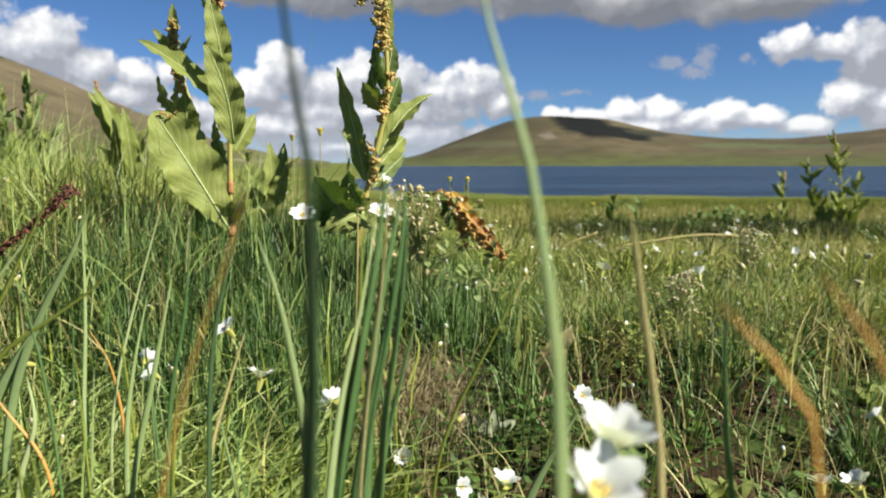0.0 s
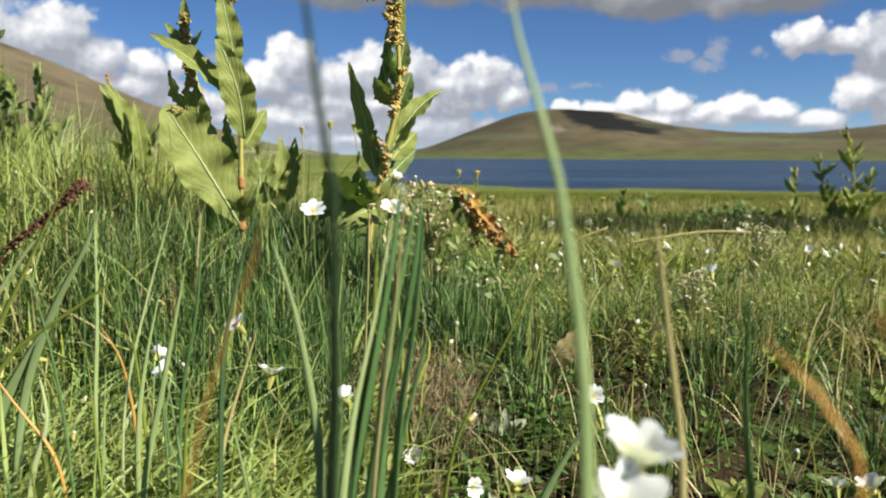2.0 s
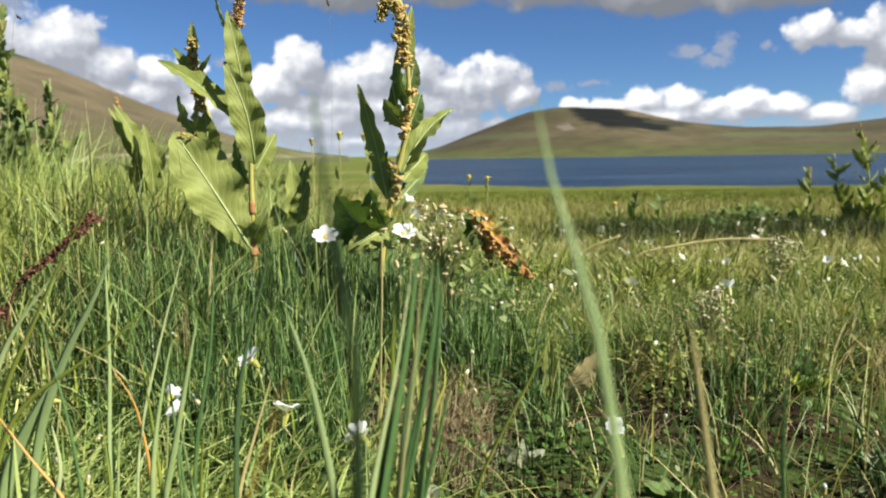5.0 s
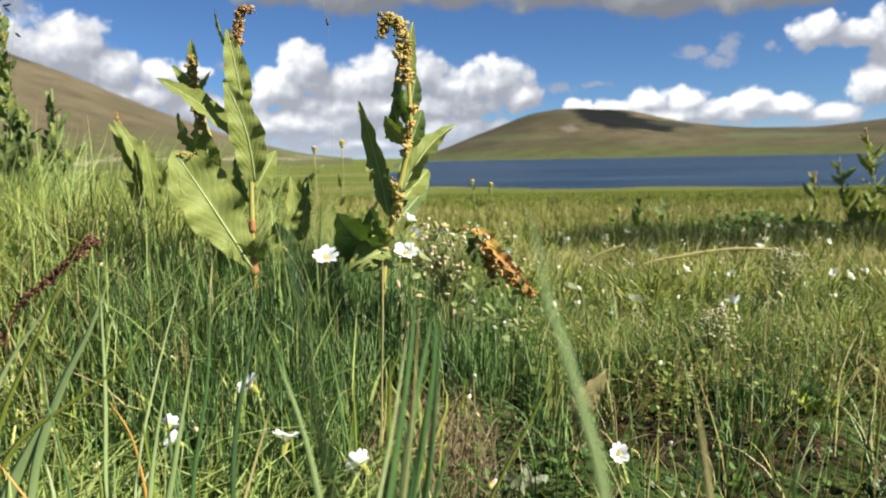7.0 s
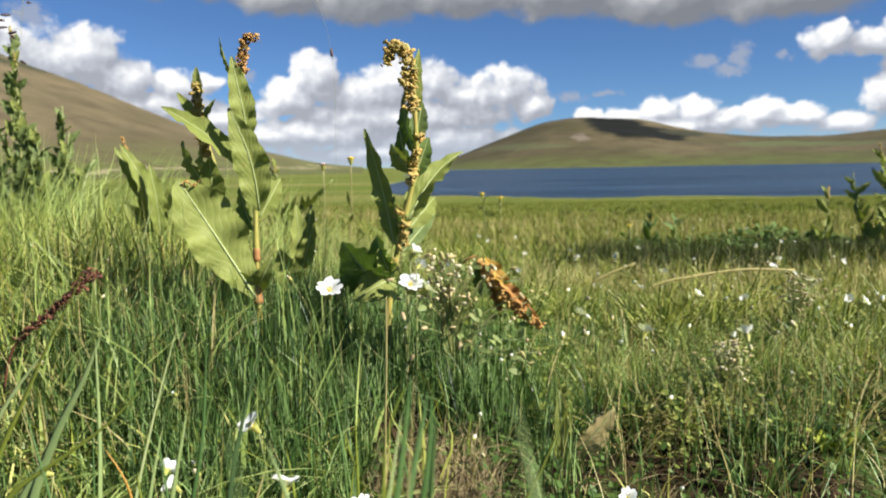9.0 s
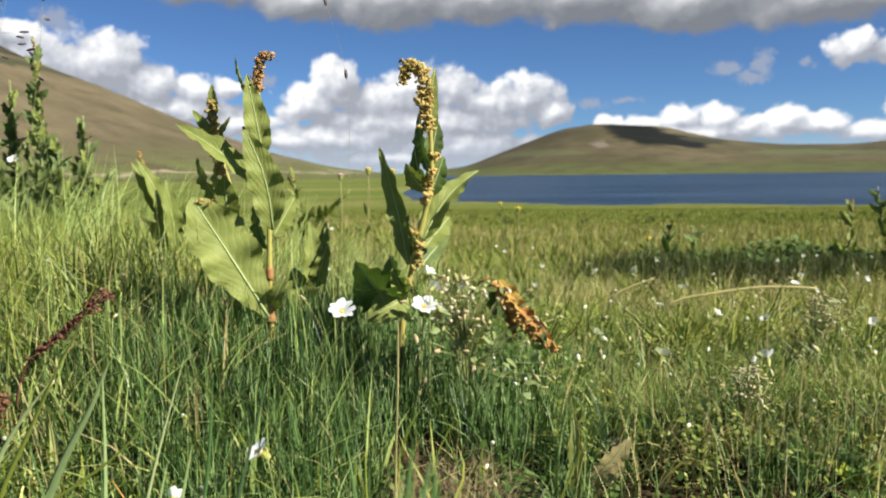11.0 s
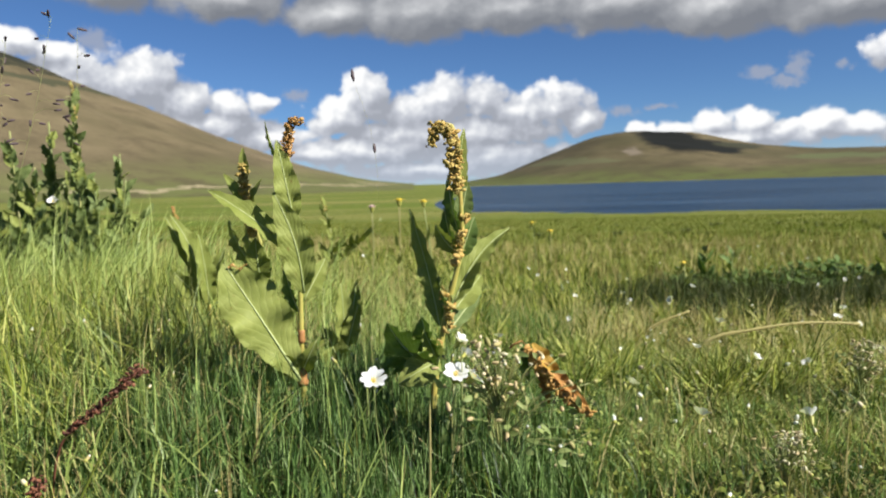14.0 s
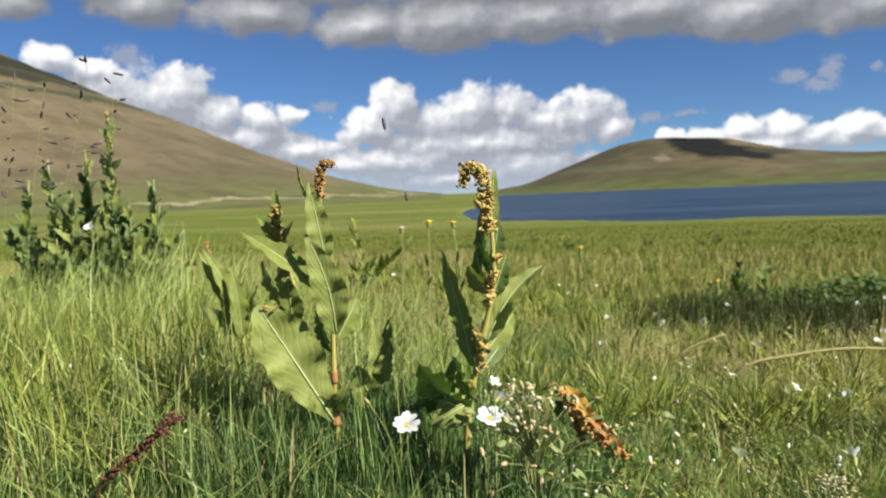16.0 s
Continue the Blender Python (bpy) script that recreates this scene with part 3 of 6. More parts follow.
blades("rush_bed", x, y, g.uniform(0.045, 0.10, n), g.uniform(0.0015, 0.003, n), np.abs(g.normal(0.25, 0.25, n)), M_SEDGE,
       "dark green bed of taller rushes crossing the meadow", "rush", 4, 29)
x, y, g = wedge(20000, 1.5, 10, 15, power=1.1)
keep = g.random(len(x)) < 0.15 + 0.95 * smooth(0.30, 0.65, clump(x, y, 1.4, 4)) + 0.5 * smooth(2.7, 3.2, y) * smooth(7, 5, y) - 1.2 * bed(x, y) - 1.3 * smooth(5, 9.5, y)
x, y = x[keep], y[keep]
n = len(x)
blades("dry_grass", x, y, g.uniform(0.05, 0.13, n), g.uniform(0.0007, 0.0018, n) * (1 + 0.42 * y), np.abs(g.normal(0.35, 0.3, n)), M_HAY,
       "thin pale dry stalks standing above the meadow grass", "dry grass", 4, 25)
g = np.random.default_rng(61)
n = 900
x, y = g.normal(-0.74, 0.22, n), g.normal(1.33, 0.18, n)
blades("tall_grass", x, y, g.uniform(0.10, 0.23, n), g.uniform(0.0010, 0.0022, n), np.abs(g.normal(0.4, 0.25, n)), M_SPRAWL, "tall pale grass stalks leaning beside the leafy docks", "grass", 6, 62, azim=g.normal(0.4, 0.8, n))
x, y, g = wedge(90, 7.0, 16, 91, power=1.2)
tufts("rush_tufts", x, y, 40, 0.05, 0.10, 0.006, M_SEDGE, "dark green rush tufts dotted over the meadow", "rush", 4, 92, 0.5)
g = np.random.default_rng(93)
n = 26000
rr, th = 0.45 + 5.0 * g.random(n) ** 1.5, g.uniform(0, 2 * np.pi, n)
x, y = rr * np.cos(th), rr * np.sin(th)
keep = (y < 0.28) | (np.abs(x + 0.06 * y) > 0.85 * (y + 0.12))
keep &= ~((y > 0) & (np.abs(x) < 0.9 * y))
x, y, rr = x[keep], y[keep], rr[keep]
n = len(x)
blades("meadow_grass", x, y, g.uniform(0.03, 0.075, n), g.uniform(0.0015, 0.0035, n) * (1 + 0.4 * rr), np.abs(g.normal(0.45, 0.4, n)), M_GRASS,
       "mixed yellow-green meadow grass all round the bank", "grass", 3, 94)
x, y, g = wedge(160000, 3.2, 85, 16, power=2.5)
keep = g.random(len(x)) < 0.06 + 0.94 * smooth(3.4, 7.5, y)
x, y = x[keep], y[keep]
n = len(x)
blades("far_grass", x, y, g.uniform(0.035, 0.08, n) * (0.6 + 0.7 * clump(x, y, 0.9)), 0.0025 + 0.0006 * y, np.abs(g.normal(0.35, 0.25, n)), M_FAR,
       "short green meadow grass reaching down to the shore", "grass", 2, 26)


# ---- things: helpers ----
def leaf_material(name, base, pale, edge, translucent=0.22):
    """A leaf with side veins along its uv: u from stalk to tip, v across."""
    m = bpy.data.materials.new(name)
    m.use_nodes = True
    t = m.node_tree
    b = t.nodes["Principled BSDF"]
    uv = t.nodes.new("ShaderNodeUVMap").outputs[0]
    s = t.nodes.new("ShaderNodeSeparateXYZ")
    t.links.new(uv, s.inputs[0])
    av = math_node(t, "ABSOLUTE", math_node(t, "SUBTRACT", s.outputs[1], 0.5))
    ph = math_node(t, "SUBTRACT", math_node(t, "MULTIPLY", s.outputs[0], 62.0), math_node(t, "MULTIPLY", av, 46.0))
    wob = noise_tex(t, uv, 6, 3)
    vein = math_node(t, "POWER", math_node(t, "ABSOLUTE", math_node(t, "SINE", math_node(t, "ADD", math_node(t, "MULTIPLY", ph, 0.5), math_node(t, "MULTIPLY", wob, 4.0)))), 0.35)
    obj = t.nodes.new("ShaderNodeTexCoord").outputs["Object"]
    blot = noise_tex(t, obj, 70, 5, 0.6)
    oi = t.nodes.new("ShaderNodeObjectInfo")
    f = math_node(t, "ADD", math_node(t, "MULTIPLY", map_range(t, blot, 0.3, 0.7), 0.6), math_node(t, "MULTIPLY", oi.outputs["Random"], 0.4))
    col = mix_rgb(t, f, base, pale)
    col = mix_rgb(t, math_node(t, "MULTIPLY", math_node(t, "SUBTRACT", 1.0, vein), 0.32), col, [min(1, x * 1.25 + 0.02) for x in pale])
    col = mix_rgb(t, map_range(t, noise_tex(t, obj, 210, 4, 0.6), 0.62, 0.74, 0, 0.75), col, edge)
    t.links.new(col, b.inputs["Base Color"])
    b.inputs["Roughness"].default_value = 0.58
    b.inputs["Specular IOR Level"].default_value = 0.18
    bn = t.nodes.new("ShaderNodeBump")
    bn.inputs["Distance"].default_value = 0.00035
    bn.inputs["Strength"].default_value = 0.9
    t.links.new(math_node(t, "ADD", vein, math_node(t, "MULTIPLY", blot, 0.6)), bn.inputs["Height"])
    t.links.new(bn.outputs[0], b.inputs["Normal"])
    tr = t.nodes.new("ShaderNodeBsdfTranslucent")
    t.links.new(mix_rgb(t, 1.0, col, (1.1, 1.2, 0.5), "MULTIPLY"), tr.inputs[0])
    mx = t.nodes.new("ShaderNodeMixShader")
    mx.inputs[0].default_value = translucent
    t.links.new(b.outputs[0], mx.inputs[1])
    t.links.new(tr.outputs[0], mx.inputs[2])
    t.links.new(mx.outputs[0], t.nodes["Material Output"].inputs[0])
    return m


M_LEAF = leaf_material("dock_leaf", (0.152, 0.186, 0.034), (0.255, 0.285, 0.080), (0.20, 0.13, 0.04))
M_LEAF_DRY = leaf_material("dry_dock_leaf", (0.22, 0.10, 0.028), (0.36, 0.18, 0.05), (0.12, 0.04, 0.015), 0.12)
M_LEAF_OCHRE = leaf_material("ochre_dock_leaf", (0.30, 0.165, 0.025), (0.42, 0.27, 0.055), (0.13, 0.05, 0.015), 0.15)
M_LEAF_PALE = leaf_material("withering_leaf", (0.36, 0.31, 0.13), (0.50, 0.38, 0.20), (0.50, 0.22, 0.10), 0.25)
M_RIB = material("leaf_rib", [(0.30, 0.36, 0.14), (0.40, 0.44, 0.20)], 0.5, 80)
M_STEM = material("dock_stem", [(0.20, 0.22, 0.05), (0.34, 0.30, 0.07), (0.34, 0.18, 0.05)], 0.5, 60)
M_SHEATH = material("red_sheath", [(0.26, 0.11, 0.035), (0.40, 0.21, 0.07)], 0.6, 120, bump=0.0006)
M_SEED = material("dock_seed", [(0.20, 0.15, 0.035), (0.37, 0.28, 0.075), (0.42, 0.25, 0.065)], 0.6, 200, island=0.8)
M_SEED_BROWN = material("brown_seed", [(0.14, 0.065, 0.02), (0.34, 0.18, 0.05), (0.46, 0.29, 0.10)], 0.75, 200, island=0.7)
M_SEED_RED = material("dark_red_seed", [(0.035, 0.012, 0.008), (0.10, 0.032, 0.016), (0.23, 0.095, 0.045)], 0.7, 200, island=0.7)
M_RUST = material("rust_flake", [(0.16, 0.075, 0.02), (0.42, 0.23, 0.06), (0.54, 0.35, 0.11)], 0.7, 90, translucent=0.12, island=0.6)
M_PETAL = material("white_petal", [(0.68, 0.69, 0.68), (0.76, 0.77, 0.76)], 0.5, 120, translucent=0.3)
M_THROAT = material("yellow_throat", [(0.70, 0.52, 0.08), (0.80, 0.66, 0.20)], 0.6, 200)
M_CALYX = material("calyx_green", [(0.20, 0.24, 0.05), (0.42, 0.38, 0.09)], 0.6, 150)
M_FINE = material("fine_stem", [(0.14, 0.20, 0.06), (0.26, 0.29, 0.10), (0.28, 0.20, 0.08)], 0.5, 60, random_object=0.5)
M_YELLOW = material("yellow_petal", [(0.62, 0.42, 0.03), (0.72, 0.55, 0.05)], 0.55, 150)
M_PINK = material("pink_floret", [(0.50, 0.30, 0.26), (0.62, 0.46, 0.42)], 0.7, 150)
M_BLADE_MID = material("blue_green_blade", [(0.065, 0.135, 0.042), (0.105, 0.19, 0.062), (0.16, 0.25, 0.09)], 0.42, 90, translucent=0.25, random_object=0.3, spec=0.4)
M_BLADE_DARK = material("dark_blade", [(0.040, 0.078, 0.026), (0.075, 0.125, 0.045)], 0.4, 90, translucent=0.15, spec=0.4)
M_BLADE_PALE = material("pale_blade", [(0.16, 0.235, 0.085), (0.22, 0.30, 0.115), (0.28, 0.35, 0.135)], 0.42, 90, translucent=0.25, random_object=0.3, spec=0.5)
M_BLADE_BRIGHT = material("bright_blade", [(0.24, 0.32, 0.11), (0.33, 0.41, 0.17), (0.42, 0.47, 0.22)], 0.45, 90, translucent=0.25, random_object=0.4, spec=0.4)
M_BLADE = material("broad_blade", [(0.060, 0.128, 0.036), (0.10, 0.185, 0.054), (0.15, 0.245, 0.075)], 0.42, 90, translucent=0.25, random_object=0.3, spec=0.5)
M_BLADE_TAN = material("tan_blade", [(0.46, 0.23, 0.04), (0.58, 0.33, 0.08)], 0.5, 90, translucent=0.2)
# dark bush leaves; on the near docks it paints leaves that lie in shade
M_DARK_AND_SHADED_LEAF = leaf_material("bush_and_shaded_leaf", (0.06, 0.11, 0.025), (0.13, 0.19, 0.05), (0.10, 0.08, 0.03), 0.2)
M_LEAF_MID = leaf_material("mid_dock_leaf", (0.085, 0.125, 0.035), (0.17, 0.215, 0.075), (0.14, 0.12, 0.04), 0.22)
M_LEAF_YELLOW = leaf_material("yellow_green_leaf", (0.26, 0.30, 0.03), (0.36, 0.40, 0.06), (0.2, 0.15, 0.03), 0.25)
M_LEAF_GREY = leaf_material("woolly_leaf", (0.22, 0.26, 0.15), (0.32, 0.35, 0.23), (0.2, 0.17, 0.08), 0.15)
M_HERB_PALE = material("pale_herb_leaf", [(0.13, 0.18, 0.05), (0.22, 0.27, 0.09), (0.30, 0.33, 0.14)], 0.5, 60, translucent=0.25, random_object=0.6, spec=0.25)
M_PANICLE = material("dark_spikelet", [(0.035, 0.022, 0.03), (0.09, 0.06, 0.06)], 0.6, 150, random_object=0.5)


def part(name, me, mat, parent, label="", matrix=None):
    """Links a mesh as one object under a thing or a part."""
    if isinstance(me, bmesh.types.BMesh):
        bm = me
        me = bpy.data.meshes.new(name)
        bm.to_mesh(me)
        bm.free()
        for p in me.polygons:
            p.use_smooth = True
    if mat is not None and not me.materials:
        me.materials.append(mat)
    ob = new(name, me)
    ob.parent = parent
    if matrix is not None:
        ob.matrix_basis = matrix
    if label:
        ob["label"] = label
    return ob


def thing(name, at, label, category, group=""):
    ob = new(name)
    ob.location = at
    ob.empty_display_size = 0.01
    return tagged(ob, label, category, group)


def bezier(pts, n):
    """n points along a smooth curve through the given ones."""
    p = np.array(pts, float)
    if len(p) == 2:
        return p[0] + (p[1] - p[0]) * np.linspace(0, 1, n)[:, None]
    h = np.maximum(np.linalg.norm(np.diff(p, axis=0), axis=1), 1e-9)
    sl = np.diff(p, axis=0) / h[:, None]
    m = np.vstack((sl[:1], (sl[:-1] * h[1:, None] + sl[1:] * h[:-1, None]) / (h[:-1] + h[1:])[:, None], sl[-1:]))
    pos = np.concatenate(([0], np.cumsum(h)))
    out = []
    for d in np.linspace(0, pos[-1] * (1 - 1e-9), n):
        i = min(len(h) - 1, int(np.searchsorted(pos, d, "right")) - 1)
        t = (d - pos[i]) / h[i]
        out.append((2 * t ** 3 - 3 * t * t + 1) * p[i] + (t ** 3 - 2 * t * t + t) * h[i] * m[i] + (3 * t * t - 2 * t ** 3) * p[i + 1] + (t ** 3 - t * t) * h[i] * m[i + 1])
    return np.array(out)


def tube(pts, r0, r1, n=8, sides=6, bm=None, knots=0.0):
    bm = bm or bmesh.new()
    c = bezier(pts, n)
    rings = []
    for i in range(n):
        tan = Vector(c[min(i + 1, n - 1)] - c[max(i - 1, 0)]).normalized()
        s = tan.orthogonal().normalized()
        b = tan.cross(s)
        rad = r0 + (r1 - r0) * i / (n - 1)
        if knots and i % 3 == 1:
            rad *= 1 + knots
        rings.append([bm.verts.new(Vector(c[i]) + (s * math.cos(k) + b * math.sin(k)) * rad) for k in np.linspace(0, 2 * math.pi, sides, endpoint=False)])
    for u, v in zip(rings, rings[1:]):
        for k in range(sides):
            bm.faces.new((u[k], u[(k + 1) % sides], v[(k + 1) % sides], v[k]))
    bm.faces.new(rings[0][::-1])
    bm.faces.new(rings[-1])
    return bm


def seed_lump(bm, at, r, stretch=1.3, rng=random):
    m = Matrix.Translation(at) @ Euler((rng.uniform(0, 6), rng.uniform(0, 6), rng.uniform(0, 6))).to_matrix().to_4x4() @ Matrix.Diagonal((r * rng.uniform(0.7, 1.1), r * rng.uniform(0.22, 0.5), r * stretch * rng.uniform(0.9, 1.35), 1))
    bmesh.ops.create_icosphere(bm, subdivisions=1, radius=1.0, matrix=m)


def leaf(parent, base, tip, width, mat, turn=0.0, bulge=0.0, fold=0.25, wave=0.12, waves=4, seed=0, nu=16, nv=6, rib=True, shape=0.8, label="", curl=0.0, bow=0.0, full=0.85):
    """A lance-shaped leaf from its stalk to its tip, facing south and a little up when turn is 0. bulge: its arch, as a share of its length."""
    rng = random.Random(seed * 7 + 3)
    o = Vector(parent.location)
    A, B = Vector(base) - o, Vector(tip) - o
    axis = (B - A)
    length = axis.length
    t = axis.normalized()
    nrm = Vector((0, -1, 0.25))
    nrm = (nrm - t * nrm.dot(t)).normalized()
    nrm = Matrix.Rotation(radians(turn), 3, t) @ nrm
    side = t.cross(nrm).normalized()
    bm = bmesh.new()
    uvl = bm.loops.layers.uv.new("UVMap")
    ph = rng.uniform(0, 6)
    rows, mids = [], []
    for i in range(nu + 1):
        u = i / nu
        mid = A + axis * u + side * (bow * length * math.sin(math.pi * u)) + nrm * (bulge * length * math.sin(math.pi * u) - curl * length * max(0, u - 0.6) ** 2 * 3)
        mids.append(mid)
        prof = math.sin(math.pi * min(1, u ** shape * 0.985 + 0.012)) ** full
        w = width * 0.5 * prof * (1 + 0.07 * math.sin(u * 23 + ph) + 0.04 * math.sin(u * 47 + 2 * ph)) + 0.0006
        row = []
        for j in range(nv + 1):
            v = 2 * j / nv - 1
            lift = fold * abs(v) * w + wave * w * abs(v) ** 1.5 * math.sin(u * waves * 6.28 + ph + (1.7 if v > 0 else 0)) + 0.16 * w * abs(v) ** 2 * math.sin(u * 37 + ph * 2 + 2 * v)
            row.append((bm.verts.new(mid + side * v * w * math.cos(fold * 0.7) + nrm * lift), u, j / nv))
        rows.append(row)
    for i in range(nu):
        for j in range(nv):
            q = (rows[i][j], rows[i][j + 1], rows[i + 1][j + 1], rows[i + 1][j])
            f = bm.faces.new([x[0] for x in q])
            for lp, x in zip(f.loops, q):
                lp[uvl].uv = (x[1], x[2])
    ob = part("leaf", bm, mat, parent, label)
    if rib:
        rb = tube([m + nrm * 0.0003 for m in mids[::3]] + [mids[-1]], max(0.0007, width * 0.028), 0.0003, 12, 5)
        part("midrib", rb, M_RIB, ob)
    return ob


def seed_whorl(parent, at, n, spread, r, mat, seed, name="whorl", stretch=1.3):
    rng = random.Random(seed)
    o = Vector(parent.location)
    bm = bmesh.new()
    for _ in range(n):
        d = Vector((rng.gauss(0, 1), rng.gauss(0, 1), rng.gauss(0, 0.9)))
        seed_lump(bm, Vector(at) - o + d * spread * 0.55, r * rng.uniform(0.7, 1.2), stretch, rng)
    return part(name, bm, mat, parent)


def rel(parent, pts):
    o = Vector(parent.location)
    return [Vector(p) - o for p in pts]


# ---- the dock plants on the bank ----
def dock_spike(parent, pts, n, r0, r1, mat, seed, size=0.0022, name="seed_spike", each=5):
    """A spike of crowded seeds along a curve."""
    rng = random.Random(seed)
    c = bezier(rel(parent, pts), n)
    bm = bmesh.new()
    for i in range(n):
        k = i / (n - 1)
        rad = r0 + (r1 - r0) * k
        rad *= rng.uniform(0.6, 1.25)
        for _ in range(each):
            seed_lump(bm, Vector(c[i]) + Vector((rng.uniform(-1, 1), rng.uniform(-1, 1), rng.uniform(-0.8, 0.8))) * rad, size * rng.uniform(0.5, 1.0), 1.35, rng)
    return part(name, bm, mat, parent)


p1 = thing("dock_plant", (-0.204, 0.72, float(ground_z(-0.204, 0.72))), "tall dock plant with broad pale green leaves and browning tip", "dock plant", "dock plants on the bank")
part("stem", tube(rel(p1, [(-0.204, 0.72, 0.0), (-0.204, 0.72, 0.053), (-0.204, 0.72, 0.108), (-0.2035, 0.722, 0.155), (-0.205, 0.724, 0.196), (-0.209, 0.725, 0.226), (-0.2105, 0.725, 0.282), (-0.210, 0.723, 0.296)]), 0.0030, 0.0014, 26, 8, knots=0.18), M_STEM, p1)
part("sheath", tube(rel(p1, [(-0.2042, 0.72, 0.060), (-0.2042, 0.7195, 0.070), (-0.204, 0.72, 0.083)]), 0.0046, 0.0036, 8, 8, knots=0.2), M_SHEATH, p1, "reddish brown papery sheath")
part("sheath", tube(rel(p1, [(-0.204, 0.72, 0.100), (-0.2038, 0.72, 0.112)]), 0.0036, 0.0031, 5, 8), M_SHEATH, p1, "reddish brown papery sheath")
leaf(p1, (-0.205, 0.716, 0.066), (-0.267, 0.701, 0.177), 0.053, M_LEAF, 18, 0.05, 0.20, 0.26, 3, 1, 30, 12, shape=1.38, full=0.66)
leaf(p1, (-0.1975, 0.714, 0.147), (-0.2185, 0.704, 0.240), 0.030, M_LEAF, 10, 0.06, 0.26, 0.15, 3, 2, 28, 10, shape=0.80, bow=0.06)
leaf(p1, (-0.205, 0.716, 0.214), (-0.2165, 0.712, 0.286), 0.0215, M_LEAF, 20, 0.05, 0.30, 0.32, 4, 5, 20, 8, shape=0.72)
leaf(p1, (-0.213, 0.718, 0.262), (-0.2275, 0.716, 0.304), 0.0075, M_LEAF, -60, 0.05, 0.5, 0.1, 2, 55, rib=False)
# leaf behind the stem, its shade put into a darker leaf colour
leaf(p1, (-0.206, 0.724, 0.128), (-0.222, 0.738, 0.172), 0.021, M_DARK_AND_SHADED_LEAF, -50, 0.05, 0.3, 0.1, 3, 3)
leaf(p1, (-0.201, 0.725, 0.140), (-0.184, 0.742, 0.176), 0.018, M_LEAF, 20, 0.06, 0.2, 0.12, 3, 4)
leaf(p1, (-0.208, 0.724, 0.216), (-0.216, 0.733, 0.266), 0.020, M_LEAF, -60, 0.05, 0.35, 0.25, 5, 6)
leaf(p1, (-0.210, 0.716, 0.186), (-0.283, 0.712, 0.243), 0.022, M_LEAF, 35, 0.07, 0.45, 0.14, 3, 11, 20, 8)
leaf(p1, (-0.205, 0.722, 0.072), (-0.186, 0.708, 0.105), 0.015, M_LEAF, 15, 0.12, 0.3, 0.1, 2, 7)
leaf(p1, (-0.204, 0.72, 0.06), (-0.246, 0.735, 0.098), 0.04, M_LEAF, -20, 0.12, 0.3, 0.15, 2, 8)
dock_spike(p1, [(-0.209, 0.716, 0.272), (-0.206, 0.715, 0.290), (-0.201, 0.714, 0.303), (-0.1945, 0.714, 0.301)], 26, 0.0046, 0.0036, M_SEED_BROWN, 5, 0.0021, each=8)
bm = bmesh.new()
for k in range(9):
    seed_lump(bm, Vector((-0.262 + 0.002 * k, 0.700, 0.1735 + 0.002 * math.sin(k))) - Vector(p1.location), 0.0018, 1.2, random.Random(k))
part("withered_tip", bm, M_SEED_BROWN, p1, "brown withered leaf tip")

p1b = thing("dock_plant", (-0.251, 0.752, float(ground_z(-0.251, 0.752))), "dock plant with small dark folded leaves and a tawny seed spike", "dock plant", "dock plants on the bank")
part("stem", tube(rel(p1b, [(-0.2500, 0.7520, 0.0000), (-0.2510, 0.7500, 0.1020), (-0.2510, 0.7480, 0.1672), (-0.2480, 0.7480, 0.1839), (-0.2550, 0.7480, 0.2120), (-0.2590, 0.7480, 0.2400), (-0.2600, 0.7480, 0.2600)]), 0.0028, 0.0013, 24, 8, knots=0.18), M_STEM, p1b)
leaf(p1b, (-0.2470, 0.7420, 0.1500), (-0.2495, 0.7360, 0.1970), 0.024, M_LEAF, 5, 0.08, 0.25, 0.16, 3, 12)
leaf(p1b, (-0.2580, 0.7480, 0.1697), (-0.2780, 0.7450, 0.2140), 0.021, M_LEAF, -50, 0.06, 0.3, 0.2, 3, 13)
leaf(p1b, (-0.2560, 0.7500, 0.1721), (-0.2660, 0.7650, 0.2150), 0.018, M_LEAF, -50, 0.06, 0.3, 0.15, 3, 14)
leaf(p1b, (-0.2570, 0.7480, 0.2120), (-0.2435, 0.7440, 0.2520), 0.013, M_LEAF, -35, 0.10, 0.35, 0.1, 3, 15, rib=False)
leaf(p1b, (-0.2600, 0.7470, 0.2260), (-0.2790, 0.7410, 0.2580), 0.010, M_LEAF, 20, 0.10, 0.35, 0.1, 3, 16, rib=False)
leaf(p1b, (-0.2520, 0.7520, 0.1180), (-0.2700, 0.7500, 0.1664), 0.026, M_LEAF, -15, 0.08, 0.3, 0.15, 3, 17)
dock_spike(p1b, [(-0.2560, 0.7440, 0.1988), (-0.2600, 0.7440, 0.2350), (-0.2620, 0.7440, 0.2660)], 30, 0.0048, 0.0032, M_SEED, 8, 0.0025, each=10)
leaf(p1b, (-0.2600, 0.7470, 0.2520), (-0.2605, 0.7440, 0.2820), 0.009, M_LEAF, 0, 0.05, 0.3, 0.1, 2, 19, rib=False)

p0 = thing("dock_plant", (-0.37, 0.90, float(ground_z(-0.37, 0.90))), "short dock plant with upright folded yellow-green leaves", "dock plant", "dock plants on the bank")
part("stem", tube(rel(p0, [(-0.3660, 0.9000, 0.0200), (-0.3700, 0.9000, 0.0990), (-0.3770, 0.9000, 0.1307), (-0.3920, 0.9000, 0.1700), (-0.4080, 0.9000, 0.2160)]), 0.0032, 0.0014, 18, 8, knots=0.18), M_STEM, p0)
